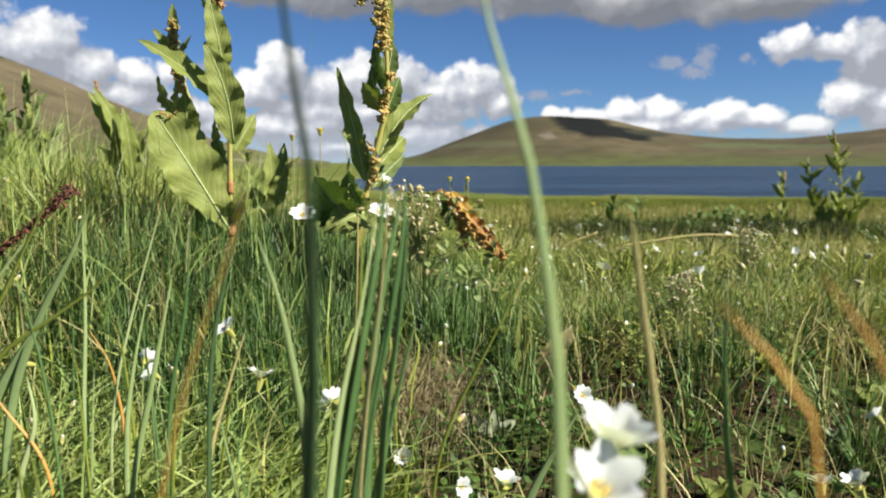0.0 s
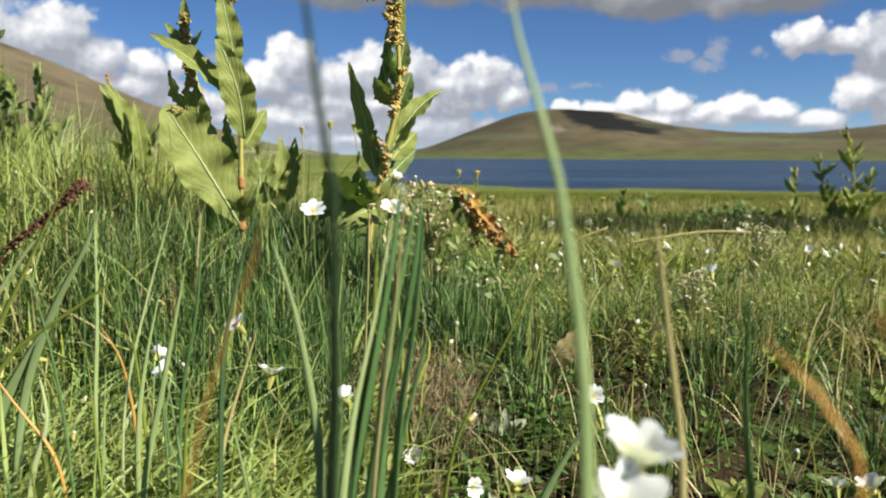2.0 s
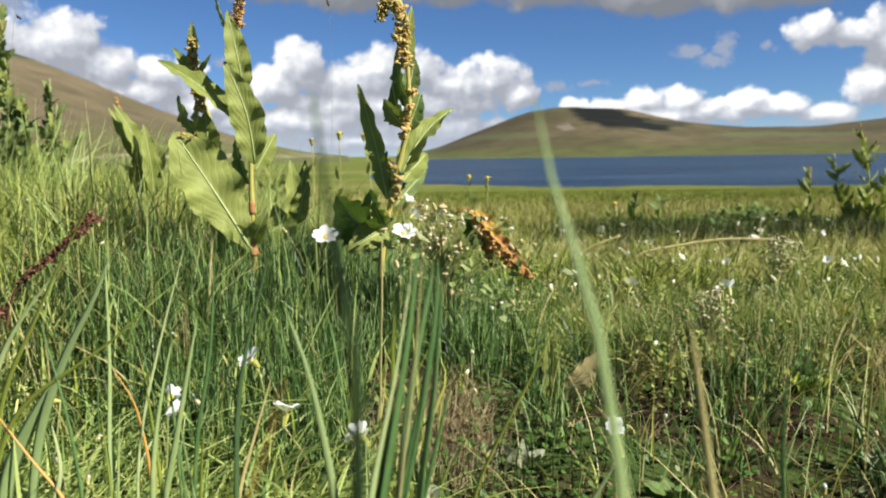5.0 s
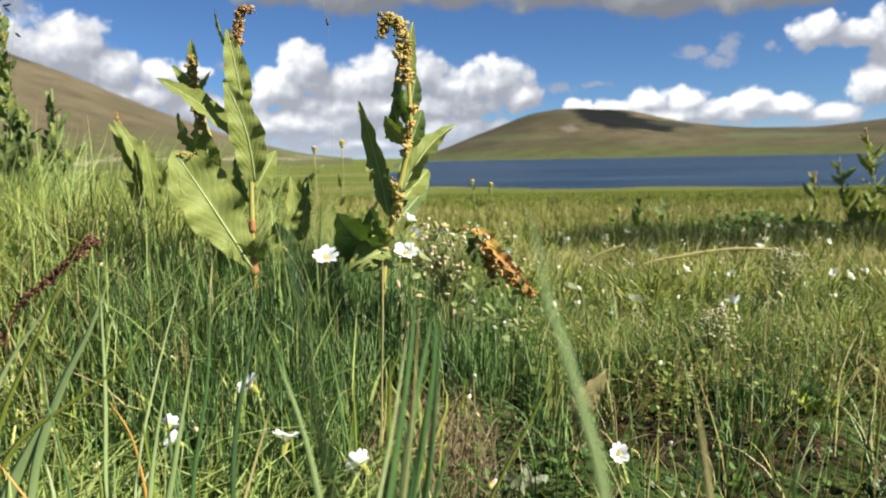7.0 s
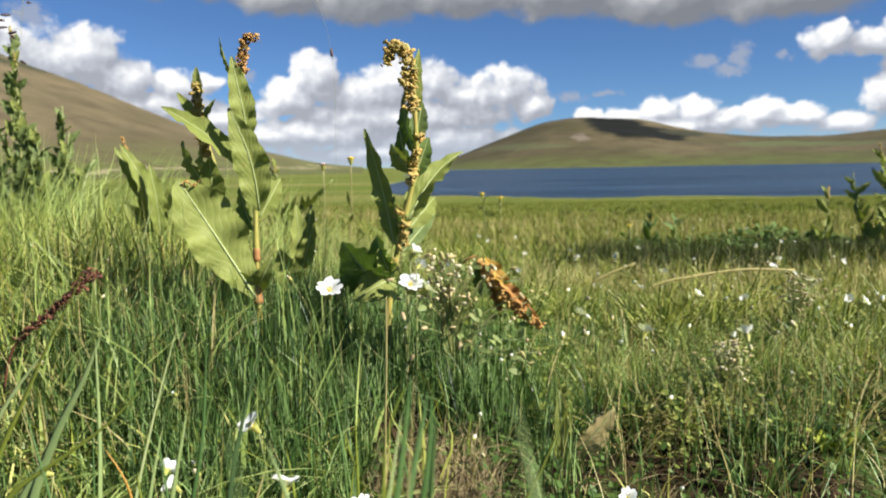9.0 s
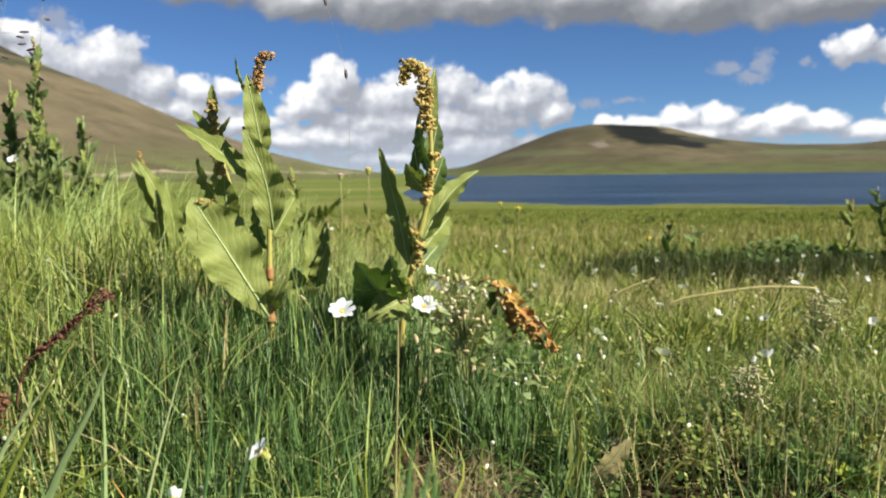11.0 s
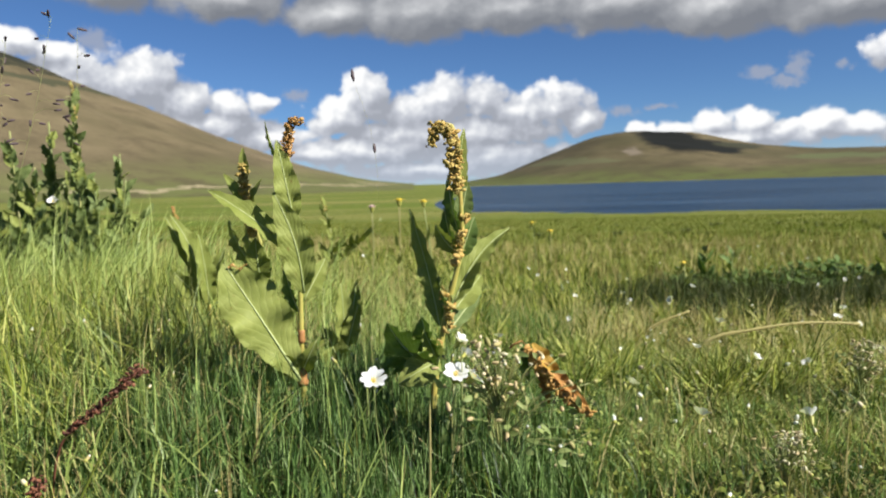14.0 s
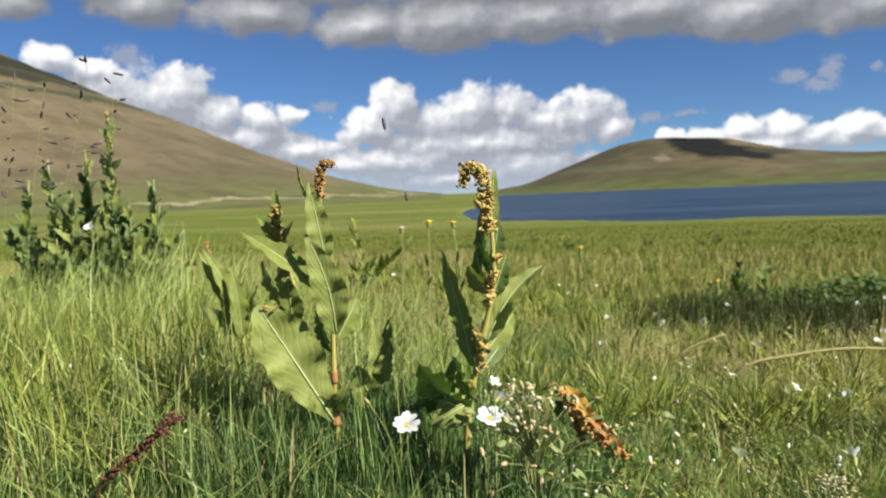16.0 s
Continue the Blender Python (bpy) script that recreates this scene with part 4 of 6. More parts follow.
leaf(p0, (-0.3840, 0.9000, 0.1427), (-0.4170, 0.8950, 0.2130), 0.018, M_LEAF, 35, 0.05, 0.45, 0.2, 3, 21, 22, 8)
leaf(p0, (-0.3700, 0.8970, 0.1080), (-0.3730, 0.8850, 0.1930), 0.021, M_LEAF, 40, 0.06, 0.35, 0.2, 3, 22, 22, 8)
leaf(p0, (-0.3820, 0.8970, 0.1390), (-0.4060, 0.8850, 0.2160), 0.019, M_LEAF, 45, 0.06, 0.4, 0.22, 3, 23, 22, 8, bow=0.05)
leaf(p0, (-0.3780, 0.8970, 0.1148), (-0.4060, 0.8850, 0.1488), 0.022, M_LEAF, 0, 0.06, 0.3, 0.15, 3, 24)
leaf(p0, (-0.3680, 0.9020, 0.1176), (-0.3500, 0.9050, 0.1750), 0.017, M_LEAF, -20, 0.06, 0.4, 0.3, 3, 25)
leaf(p0, (-0.3740, 0.9050, 0.1193), (-0.3860, 0.9120, 0.1880), 0.03, M_LEAF, -10, 0.06, 0.3, 0.15, 3, 26)
dock_spike(p0, [(-0.4000, 0.8990, 0.1930), (-0.4090, 0.8980, 0.2240)], 12, 0.0030, 0.0010, M_SEED_BROWN, 9, 0.0018)

pb = thing("dock_plant", (-0.178, 0.78, float(ground_z(-0.178, 0.78))), "young dock shoot with torn folded leaves in the grass", "dock plant", "dock plants on the bank")
part("stem", tube(rel(pb, [(-0.178, 0.78, 0.0), (-0.178, 0.78, 0.06), (-0.176, 0.78, 0.11)]), 0.0026, 0.0014, 10, 7), M_STEM, pb)
leaf(pb, (-0.180, 0.775, 0.085), (-0.1755, 0.762, 0.150), 0.020, M_LEAF, 40, 0.08, 0.4, 0.3, 3, 31)
leaf(pb, (-0.178, 0.778, 0.090), (-0.163, 0.776, 0.150), 0.016, M_LEAF, 35, 0.08, 0.45, 0.2, 3, 32)
leaf(pb, (-0.174, 0.775, 0.085), (-0.160, 0.765, 0.127), 0.017, M_LEAF, 10, 0.08, 0.3, 0.3, 3, 33)
leaf(pb, (-0.18, 0.78, 0.06), (-0.195, 0.768, 0.105), 0.03, M_LEAF, 0, 0.08, 0.3, 0.2, 3, 34)

p2 = thing("dock_plant", (-0.082, 0.733, float(ground_z(-0.082, 0.733))), "flowering dock with nodding seed spike, narrow leaves, shaded ones coloured darker", "dock plant", "dock plants on the bank")
part("stem", tube(rel(p2, [(-0.0840, 0.7330, -0.0100), (-0.0820, 0.7330, 0.0620), (-0.0750, 0.7330, 0.0990), (-0.0681, 0.7330, 0.1300), (-0.0539, 0.7330, 0.1900), (-0.0545, 0.7330, 0.2400), (-0.0560, 0.7330, 0.2720), (-0.0595, 0.7330, 0.2940), (-0.0665, 0.7320, 0.3000), (-0.0735, 0.7310, 0.2900)]), 0.0031, 0.0017, 34, 8, knots=0.2), M_STEM, p2)
leaf(p2, (-0.0525, 0.7370, 0.2280), (-0.0495, 0.7370, 0.2920), 0.013, M_LEAF, 25, 0.03, 0.3, 0.08, 2, 41, bow=-0.06)
leaf(p2, (-0.0560, 0.7350, 0.2040), (-0.0475, 0.7370, 0.2440), 0.017, M_LEAF_MID, 12, 0.07, 0.25, 0.1, 2, 42, shape=0.85)
# dark leaves along the stem: shaded side painted with the darker leaf colour
leaf(p2, (-0.0555, 0.7310, 0.1980), (-0.0640, 0.7290, 0.2500), 0.016, M_DARK_AND_SHADED_LEAF, -50, 0.05, 0.3, 0.12, 2, 43)
leaf(p2, (-0.0575, 0.7330, 0.1760), (-0.0685, 0.7310, 0.2220), 0.017, M_DARK_AND_SHADED_LEAF, -50, 0.05, 0.3, 0.12, 2, 44)
leaf(p2, (-0.0580, 0.7310, 0.1800), (-0.0765, 0.7280, 0.2060), 0.019, M_LEAF, -45, 0.08, 0.25, 0.08, 2, 56, shape=0.9)
leaf(p2, (-0.0555, 0.7360, 0.1760), (-0.0425, 0.7400, 0.2120), 0.018, M_DARK_AND_SHADED_LEAF, 10, 0.05, 0.3, 0.1, 2, 45)
leaf(p2, (-0.0760, 0.7330, 0.1120), (-0.1020, 0.7380, 0.2210), 0.018, M_LEAF, -18, -0.05, 0.4, 0.30, 4, 46, 26, 8)
leaf(p2, (-0.0614, 0.7300, 0.1360), (-0.0116, 0.7750, 0.2006), 0.029, M_LEAF, -24, 0.05, 0.45, 0.24, 2, 47, 26, 8, shape=0.66, bow=-0.05, curl=0.06)
leaf(p2, (-0.0613, 0.7320, 0.1280), (-0.0391, 0.7650, 0.1550), 0.022, M_LEAF, 5, 0.06, 0.3, 0.2, 2, 48)
leaf(p2, (-0.0700, 0.7380, 0.1040), (-0.0409, 0.7900, 0.1374), 0.016, M_LEAF_MID, 0, 0.05, 0.25, 0.2, 2, 58)
# low inner leaves, the plant's own shadow painted as a darker leaf colour
leaf(p2, (-0.0680, 0.7350, 0.1160), (-0.0767, 0.7420, 0.1580), 0.026, M_DARK_AND_SHADED_LEAF, -60, 0.05, 0.3, 0.15, 2, 49)
leaf(p2, (-0.0780, 0.7310, 0.0700), (-0.1240, 0.7260, 0.1170), 0.062, M_DARK_AND_SHADED_LEAF, -50, 0.10, 0.25, 0.14, 2, 50, 22, 8, shape=0.95)
leaf(p2, (-0.0770, 0.7330, 0.0800), (-0.0918, 0.7310, 0.1220), 0.034, M_DARK_AND_SHADED_LEAF, -50, 0.08, 0.3, 0.12, 2, 57, 18, 8, shape=0.95)
leaf(p2, (-0.0760, 0.7240, 0.0820), (-0.1120, 0.7080, 0.0640), 0.030, M_LEAF, 5, 0.14, 0.25, 0.10, 2, 51, 18, 8, shape=0.85)
leaf(p2, (-0.0780, 0.7280, 0.0780), (-0.0900, 0.7220, 0.1100), 0.018, M_LEAF, 15, 0.08, 0.3, 0.1, 2, 52)
for k, (at, nn) in enumerate((((-0.0535, 0.7270, 0.1990), 9), ((-0.0564, 0.7270, 0.1900), 6), ((-0.0563, 0.7280, 0.1810), 6), ((-0.0592, 0.7280, 0.1720), 3), ((-0.0713, 0.7270, 0.1430), 3), ((-0.0660, 0.7280, 0.1310), 6), ((-0.0669, 0.7270, 0.1200), 7), ((-0.0680, 0.7270, 0.1120), 4), ((-0.0780, 0.7270, 0.0980), 5), ((-0.0495, 0.7290, 0.2120), 4))):
    seed_whorl(p2, at, nn + 9, 0.0044, 0.0022, M_SEED, 60 + k)
dock_spike(p2, [(-0.0570, 0.7270, 0.2380), (-0.0585, 0.7270, 0.2660), (-0.0610, 0.7270, 0.2860), (-0.0695, 0.7260, 0.2940), (-0.0790, 0.7260, 0.2810)], 34, 0.0064, 0.0052, M_SEED, 71, 0.0029, each=10)

# the withered dock spike that lies over the chickweed
br = thing("dried_dock_spike", (-0.002, 0.70, 0.102), "withered rust-brown dock spike bent down over the grass", "dried plant")
part("stem", tube(rel(br, [(-0.035, 0.72, 0.0), (-0.02, 0.71, 0.085), (-0.002, 0.70, 0.105), (0.02, 0.70, 0.077), (0.055, 0.70, 0.044)]), 0.0016, 0.0008, 18, 6), M_SEED_BROWN, br)
dock_spike(br, [(0.006, 0.695, 0.098), (0.014, 0.694, 0.086), (0.026, 0.694, 0.069), (0.040, 0.695, 0.055), (0.057, 0.697, 0.042)], 44, 0.0050, 0.0030, M_RUST, 81, 0.0031, each=7)
leaf(br, (0.008, 0.699, 0.103), (0.032, 0.697, 0.064), 0.012, M_LEAF_OCHRE, -25, 0.08, 0.60, 0.4, 3, 54, 24, 8, rib=False, shape=0.8, label="crinkled ochre-yellow leaf blade")
leaf(br, (0.014, 0.698, 0.090), (0.058, 0.697, 0.041), 0.010, M_LEAF_DRY, -20, 0.06, 0.60, 0.5, 5, 59, 30, 8, rib=False, shape=0.75, label="crinkled rust-orange leaf blade")
leaf(br, (0.010, 0.701, 0.084), (0.022, 0.700, 0.049), 0.010, M_LEAF_DRY, -20, 0.10, 0.5, 0.5, 4, 58, 20, 8, rib=False, shape=0.9, label="crinkled rust-orange leaf blade")
# shade beneath the withered spike, painted as a dark leaf
leaf(br, (-0.002, 0.702, 0.104), (0.006, 0.708, 0.066), 0.022, M_DARK_AND_SHADED_LEAF, -30, 0.1, 0.4, 0.2, 2, 53, rib=False)

for pts, sd, lab in (([(-0.289, 0.585, 0.110), (-0.316, 0.585, 0.086), (-0.352, 0.585, 0.058)], 91, "dark red dried seed spike leaning in the grass"),
                     ([(-0.318, 0.50, 0.055), (-0.326, 0.50, 0.030), (-0.336, 0.50, 0.000)], 92, "dark red dried seed spike leaning in the grass")):
    rs = thing("dried_dock", pts[-1], lab, "dried plant", "dried seed spikes")
    part("stem", tube(rel(rs, pts + [(pts[-1][0] - 0.02, pts[-1][1], float(ground_z(pts[-1][0] - 0.02, pts[-1][1])))]), 0.0010, 0.0008, 12, 5), M_SEED_RED, rs)
    dock_spike(rs, pts, 52, 0.0054, 0.0026, M_SEED_RED, sd, 0.0017, "spike", each=6)


# ---- white chickweed flowers ----
def petal_mesh():
    bm = bmesh.new()
    rows = []
    for i in range(6):
        u = i / 5
        w = 0.10 + 0.37 * math.sin(min(1, u * 0.98) * math.pi * 0.60) ** 1.2
        row = []
        for j in range(7):
            v = j / 3 - 1
            end = max(0.0, u - 0.55) / 0.45
            x = u - 0.30 * end * (1 - abs(v)) ** 1.3 - 0.24 * end * abs(v) ** 4
            row.append(bm.verts.new((x, v * w, 0.92 * u - 0.42 * u * u + 0.16 * v * v * (1 - 0.4 * u))))
        rows.append(row)
    for a, b in zip(rows, rows[1:]):
        for j in range(6):
            bm.faces.new((a[j], a[j + 1], b[j + 1], b[j]))
    me = bpy.data.meshes.new("petal")
    bm.to_mesh(me)
    bm.free()
    for p in me.polygons:
        p.use_smooth = True
    me.materials.append(M_PETAL)
    return me


def calyx_mesh():
    bm = bmesh.new()
    tube([(0, 0, -0.75), (0, 0, -0.4), (0, 0, -0.05), (0, 0, 0.05)], 0.14, 0.30, 6, 8, bm)
    for k in range(5):
        c, s = math.cos(k * 1.2566 + 0.63), math.sin(k * 1.2566 + 0.63)
        v = [bm.verts.new(q) for q in ((c * 0.22 - s * 0.1, s * 0.22 + c * 0.1, -0.1), (c * 0.22 + s * 0.1, s * 0.22 - c * 0.1, -0.1), (c * 0.55, s * 0.55, 0.22))]
        bm.faces.new(v)
    me = bpy.data.meshes.new("calyx")
    bm.to_mesh(me)
    bm.free()
    me.materials.append(M_CALYX)
    return me


def throat_mesh():
    bm = bmesh.new()
    bmesh.ops.create_icosphere(bm, subdivisions=1, radius=0.15, matrix=Matrix.Translation((0, 0, 0.12)))
    for k in range(8):
        c, s = math.cos(k * 0.785), math.sin(k * 0.785)
        tube([(c * 0.05, s * 0.05, 0.05), (c * 0.15, s * 0.15, 0.42)], 0.015, 0.03, 3, 4, bm)
    me = bpy.data.meshes.new("throat")
    bm.to_mesh(me)
    bm.free()
    me.materials.append(M_THROAT)
    return me


def bud_mesh():
    bm = bmesh.new()
    bmesh.ops.create_uvsphere(bm, u_segments=7, v_segments=5, radius=0.5, matrix=Matrix.Diagonal((0.62, 0.62, 1.15, 1)))
    me = bpy.data.meshes.new("bud")
    bm.to_mesh(me)
    bm.free()
    for p in me.polygons:
        p.use_smooth = True
    return me


def pod_mesh():
    """An oblong calyx with a white tip."""
    bm = bmesh.new()
    bmesh.ops.create_uvsphere(bm, u_segments=7, v_segments=7, radius=0.5, matrix=Matrix.Diagonal((0.62, 0.62, 1.4, 1)))
    for f in bm.faces:
        f.material_index = 1 if f.calc_center_median().z > 0.45 else 0
        f.smooth = True
    me = bpy.data.meshes.new("pod")
    bm.to_mesh(me)
    bm.free()
    me.materials.append(M_POD)
    me.materials.append(M_PETAL)
    return me


M_CREAM = material("cream_bud", [(0.38, 0.35, 0.19), (0.50, 0.45, 0.29), (0.50, 0.40, 0.24)], 0.6, 120, random_object=0.7)
BUD_C = bud_mesh()
BUD_C.materials.append(M_CREAM)
M_POD = material("pale_pod", [(0.18, 0.19, 0.05), (0.32, 0.28, 0.11), (0.40, 0.28, 0.17)], 0.6, 120, random_object=0.7)
POD = pod_mesh()
PLAIN_POD = pod_mesh()
for p in PLAIN_POD.polygons:
    p.material_index = 0
PETAL, CALYX, THROAT = petal_mesh(), calyx_mesh(), throat_mesh()
BUD_W, BUD_G, BUD_Y = bud_mesh(), bud_mesh(), bud_mesh()
BUD_W.materials.append(M_PETAL)
BUD_G.materials.append(M_CALYX)
BUD_Y.materials.append(M_THROAT)


def flower(at, radius, tilt=(0, 0), spin=0.0, openness=1.0, seed=0, stem_r=0.0006, group="white flowers in the meadow", petals=5, label="small white chickweed flower with notched petals and yellow throat"):
    """A five-petalled flower on its own thin stalk, tilted towards the south and the east by degrees."""
    rng = random.Random(seed)
    f = thing("white_flower", at, label, "flower", group)
    m = pose(0, 0, 0, tilt[0], tilt[1], spin) @ Matrix.Scale(radius, 4)
    for k in range(petals):
        q = m @ pose(0, 0, 0, 0, 0, 360 / petals * k + rng.uniform(-8, 8)) @ pose(0, 0, 0, 0, rng.uniform(-8, 8) - (1 - openness) * 55, 0) @ Matrix.Diagonal((rng.uniform(0.92, 1.08), rng.uniform(0.9, 1.1), 1, 1))
        part("petal", PETAL, None, f, matrix=q)
    part("calyx", CALYX, None, f, matrix=m)
    part("throat", THROAT, None, f, matrix=m)
    low = m @ Vector((0, 0, -0.7))
    gx, gy = at[0] + low.x + rng.uniform(-0.015, 0.015), at[1] + low.y + rng.uniform(-0.01, 0.02)
    foot = Vector((gx, gy, float(ground_z(gx, gy)) - 0.002)) - Vector(at)
    mid = (low + foot) * 0.5 + Vector((rng.uniform(-0.006, 0.006), rng.uniform(-0.006, 0.006), 0.004))
    part("stalk", tube([foot, mid, low], stem_r, stem_r * 0.8, 8, 5), M_FINE, f)
    return f


BIG = [((-0.1215, 0.645, 0.083), 0.0118, (40, 8)), ((-0.056, 0.662, 0.084), 0.0115, (38, -10)), ((-0.043, 0.668, 0.080), 0.0105, (34, 30)), ((-0.0525, 0.665, 0.1115), 0.0080, (30, -20)), ((-0.048, 0.666, 0.101), 0.0065, (60, 40)),
       ((-0.118, 0.470, -0.009), 0.0105, (18, -5)), ((-0.185, 0.455, 0.008), 0.007, (70, -40)), ((-0.178, 0.450, 0.000), 0.007, (60, 30)), ((-0.152, 0.520, 0.012), 0.0095, (25, 30)),
       ((-0.070, 0.47, -0.025), 0.011, (10, -80)), ((-0.024, 0.44, -0.050), 0.007, (40, 10)), ((0.009, 0.40, -0.050), 0.007, (50, 60)), ((0.034, 0.40, -0.050), 0.010, (15, 5)), ((0.095, 0.50, -0.030), 0.008, (30, -50)),
       ((0.164, 0.762, 0.019), 0.0095, (25, 25)), ((0.273, 0.79, 0.010), 0.0105, (30, 30)), ((0.30, 0.50, -0.045), 0.008, (40, 40)), ((0.222, 0.42, -0.058), 0.008, (30, -20)), ((0.244, 0.42, -0.060), 0.011, (20, 15)),
       ((-0.262, 0.46, 0.004), 0.007, (60, 60))]
for k, (at, rad, tl) in enumerate(BIG):
    flower(at, rad, tl, 33 * k, 1.05 if k < 3 else 0.95 if k % 3 else 0.75, 100 + k)
flower((0.0320, 0.140, 0.0730), 0.0108, (12, 10), 20, 0.62, 140, 0.0009, label="large white chickweed flower in full bloom, petals cupped")
flower((0.0275, 0.133, 0.0670), 0.0114, (26, -8), 55, 0.66, 141, 0.0009, label="large white chickweed flower in full bloom, petals cupped")
rng = random.Random(7)
FAR_FLOWERS = [(0.04, 2.45), (0.01, 2.76), (-0.487, 2.28), (0.432, 2.06), (0.349, 1.436), (0.224, 1.69), (0.361, 1.044), (0.935, 3.30), (1.09, 3.09), (0.535, 1.40), (0.298, 1.05), (0.123, 0.93), (1.64, 4.6), (-0.04, 1.2)]
for k, (fx, fy) in enumerate(FAR_FLOWERS):
    flower((fx, fy, float(ground_z(fx, fy)) + rng.uniform(0.055, 0.07)), rng.uniform(0.008, 0.011), (rng.uniform(10, 45), rng.uniform(-30, 40)), 40 * k, 0.9, 160 + k)
for k in range(34):
    fy = 0.9 + 3.2 * rng.random() ** 1.3
    fx = rng.uniform(0.02, 0.62) * fy + 0.05
    flower((fx, fy, float(ground_z(fx, fy)) + rng.uniform(0.045, 0.08)), rng.uniform(0.005, 0.009), (rng.uniform(0, 60), rng.uniform(-60, 60)), 40 * k, rng.uniform(0.5, 1), 200 + k)
flower((-0.94, 1.47, 0.228), 0.012, (50, 10), 0, 0.8, 250)


def bud(at, size, seed, colour=None):
    """A closed bud or pod on a thin stalk."""
    rng = random.Random(seed)
    b = thing("flower_bud", at, "closed white chickweed bud on a thin stalk" if colour is BUD_W else "cream chickweed bud on a thin stalk" if colour is BUD_C else "pale green chickweed seed pod on a thin stalk", "flower bud", "chickweed buds")
    m = pose(0, 0, 0, rng.uniform(-60, 60), rng.uniform(-60, 60), 0) @ Matrix.Scale(size, 4)
    part("bud", POD if colour is BUD_G else colour, None, b, matrix=m)
    part("calyx", BUD_G, None, b, matrix=m @ Matrix.Translation((0, 0, -0.35)) @ Matrix.Diagonal((1.12, 1.12, 0.7, 1)))
    low = m @ Vector((0, 0, -0.7))
    gx, gy = at[0] + rng.uniform(-0.02, 0.02), at[1] + rng.uniform(-0.01, 0.02)
    foot = Vector((gx, gy, float(ground_z(gx, gy)) - 0.002)) - Vector(at)
    part("stalk", tube([foot, (foot + low) * 0.5 + Vector((rng.uniform(-0.008, 0.008), 0, 0.006)), low], 0.00045, 0.0004, 7, 4), M_FINE, b)
    return b


for k in range(110):
    by = rng.uniform(0.42, 0.95) if k < 60 else rng.uniform(0.55, 1.6)
    bx = rng.uniform(-0.45, 0.02) * (0.4 + by) if k < 45 else rng.uniform(0.02, 0.58) * (0.3 + by)
    h = rng.uniform(0.045, 0.09) if bx < 0 else rng.uniform(0.03, 0.065)
    bud((bx, by, float(ground_z(bx, by)) + h), rng.uniform(0.0035, 0.006), 300 + k, BUD_W if k % 3 == 0 else BUD_C if k % 3 == 1 else BUD_G)

scatter = random.Random(77)
for k in range(44):
    by = 0.72 + 1.0 * scatter.random() ** 1.3
    bx = scatter.uniform(0.10, 0.58) * by
    bud((bx, by, float(ground_z(bx, by)) + scatter.uniform(0.05, 0.085)), scatter.uniform(0.005, 0.008), 500 + k, BUD_W if k % 2 else BUD_C)

# the branching chickweed beside the flowering dock
cw = thing("chickweed_plant", (-0.02, 0.69, float(ground_z(-0.02, 0.69))), "sprawling chickweed with pale pods, buds and small oval leaves", "chickweed")
for k in range(115):
    a0 = rng.uniform(-2.6, 0.6)
    rr = rng.uniform(0.015, 0.085)
    ex, ey, ez = -0.022 + rr * math.cos(a0), 0.69 + 0.55 * rr * math.sin(a0), rng.uniform(0.035, 0.118) - 0.3 * rr
    if k % 5 < 3:
        ex, ey, ez = rng.gauss(-0.026, 0.014), rng.uniform(0.665, 0.70), rng.uniform(0.062, 0.116)
    mid = (-0.02 + (ex + 0.02) * 0.45, 0.69 + (ey - 0.69) * 0.4, 0.01 + ez * 0.62)
    part("stem", tube(rel(cw, [(-0.02, 0.69, -0.02), mid, (ex, ey, ez)]), 0.0006, 0.0004, 8, 4), M_FINE, cw)
    m = pose(*(Vector((ex, ey, ez)) - Vector(cw.location)), rng.uniform(-110, 110), rng.uniform(-110, 110), 0) @ Matrix.Scale(rng.uniform(0.0042, 0.0066), 4)
    part("pod", BUD_C if k % 5 < 2 else PLAIN_POD if k % 7 else POD, None, cw, matrix=m)
for k in range(85):
    a0, rr = rng.uniform(-3.1, 3.1), rng.uniform(0.005, 0.070)
    bx, by, bz = -0.02 + rr * math.cos(a0), 0.685 + 0.5 * rr * math.sin(a0), rng.uniform(0.02, 0.105) - 0.25 * rr
    leaf(cw, (bx, by, bz), (bx + rng.uniform(-0.011, 0.011), by + rng.uniform(-0.008, 0.004), bz + rng.uniform(-0.002, 0.010)), rng.uniform(0.003, 0.005), M_HERB_PALE, rng.uniform(-60, 60), 0.05, 0.2, 0.05, 1, k, 5, 2, rib=False)

for k, (fx, fy, sc) in enumerate(((0.40, 0.98, 0.8), (0.22, 0.70, 0.6))):
    copy_thing(cw, pose(fx, fy, float(ground_z(fx, fy)) - 0.01, 0, 0, 70 * k + 30) @ Matrix.Scale(sc, 4))


def rosette(at, n, size, mat, seed, label):
    """A low rosette of oval leaves."""
    rng = random.Random(seed)
    z0 = float(ground_z(*at))
    r_ = thing("herb_rosette", (*at, z0), label, "herb", "herb rosettes")
    for k in range(n):
        a0 = 6.283 * k / n + rng.uniform(-0.3, 0.3)
        ln = size * rng.uniform(0.6, 1.15)
        leaf(r_, (at[0], at[1], z0), (at[0] + math.cos(a0) * ln * 0.8, at[1] + math.sin(a0) * ln * 0.6, z0 + ln * rng.uniform(0.3, 0.9)), ln * 0.42, mat, rng.uniform(-30, 50), 0.12, 0.25, 0.15, 2, seed + k, 8, 4, rib=False)
    return r_


rosette((0.285, 0.635), 6, 0.036, M_LEAF_YELLOW, 700, "low rosette of bright yellow-green leaves in the shade")
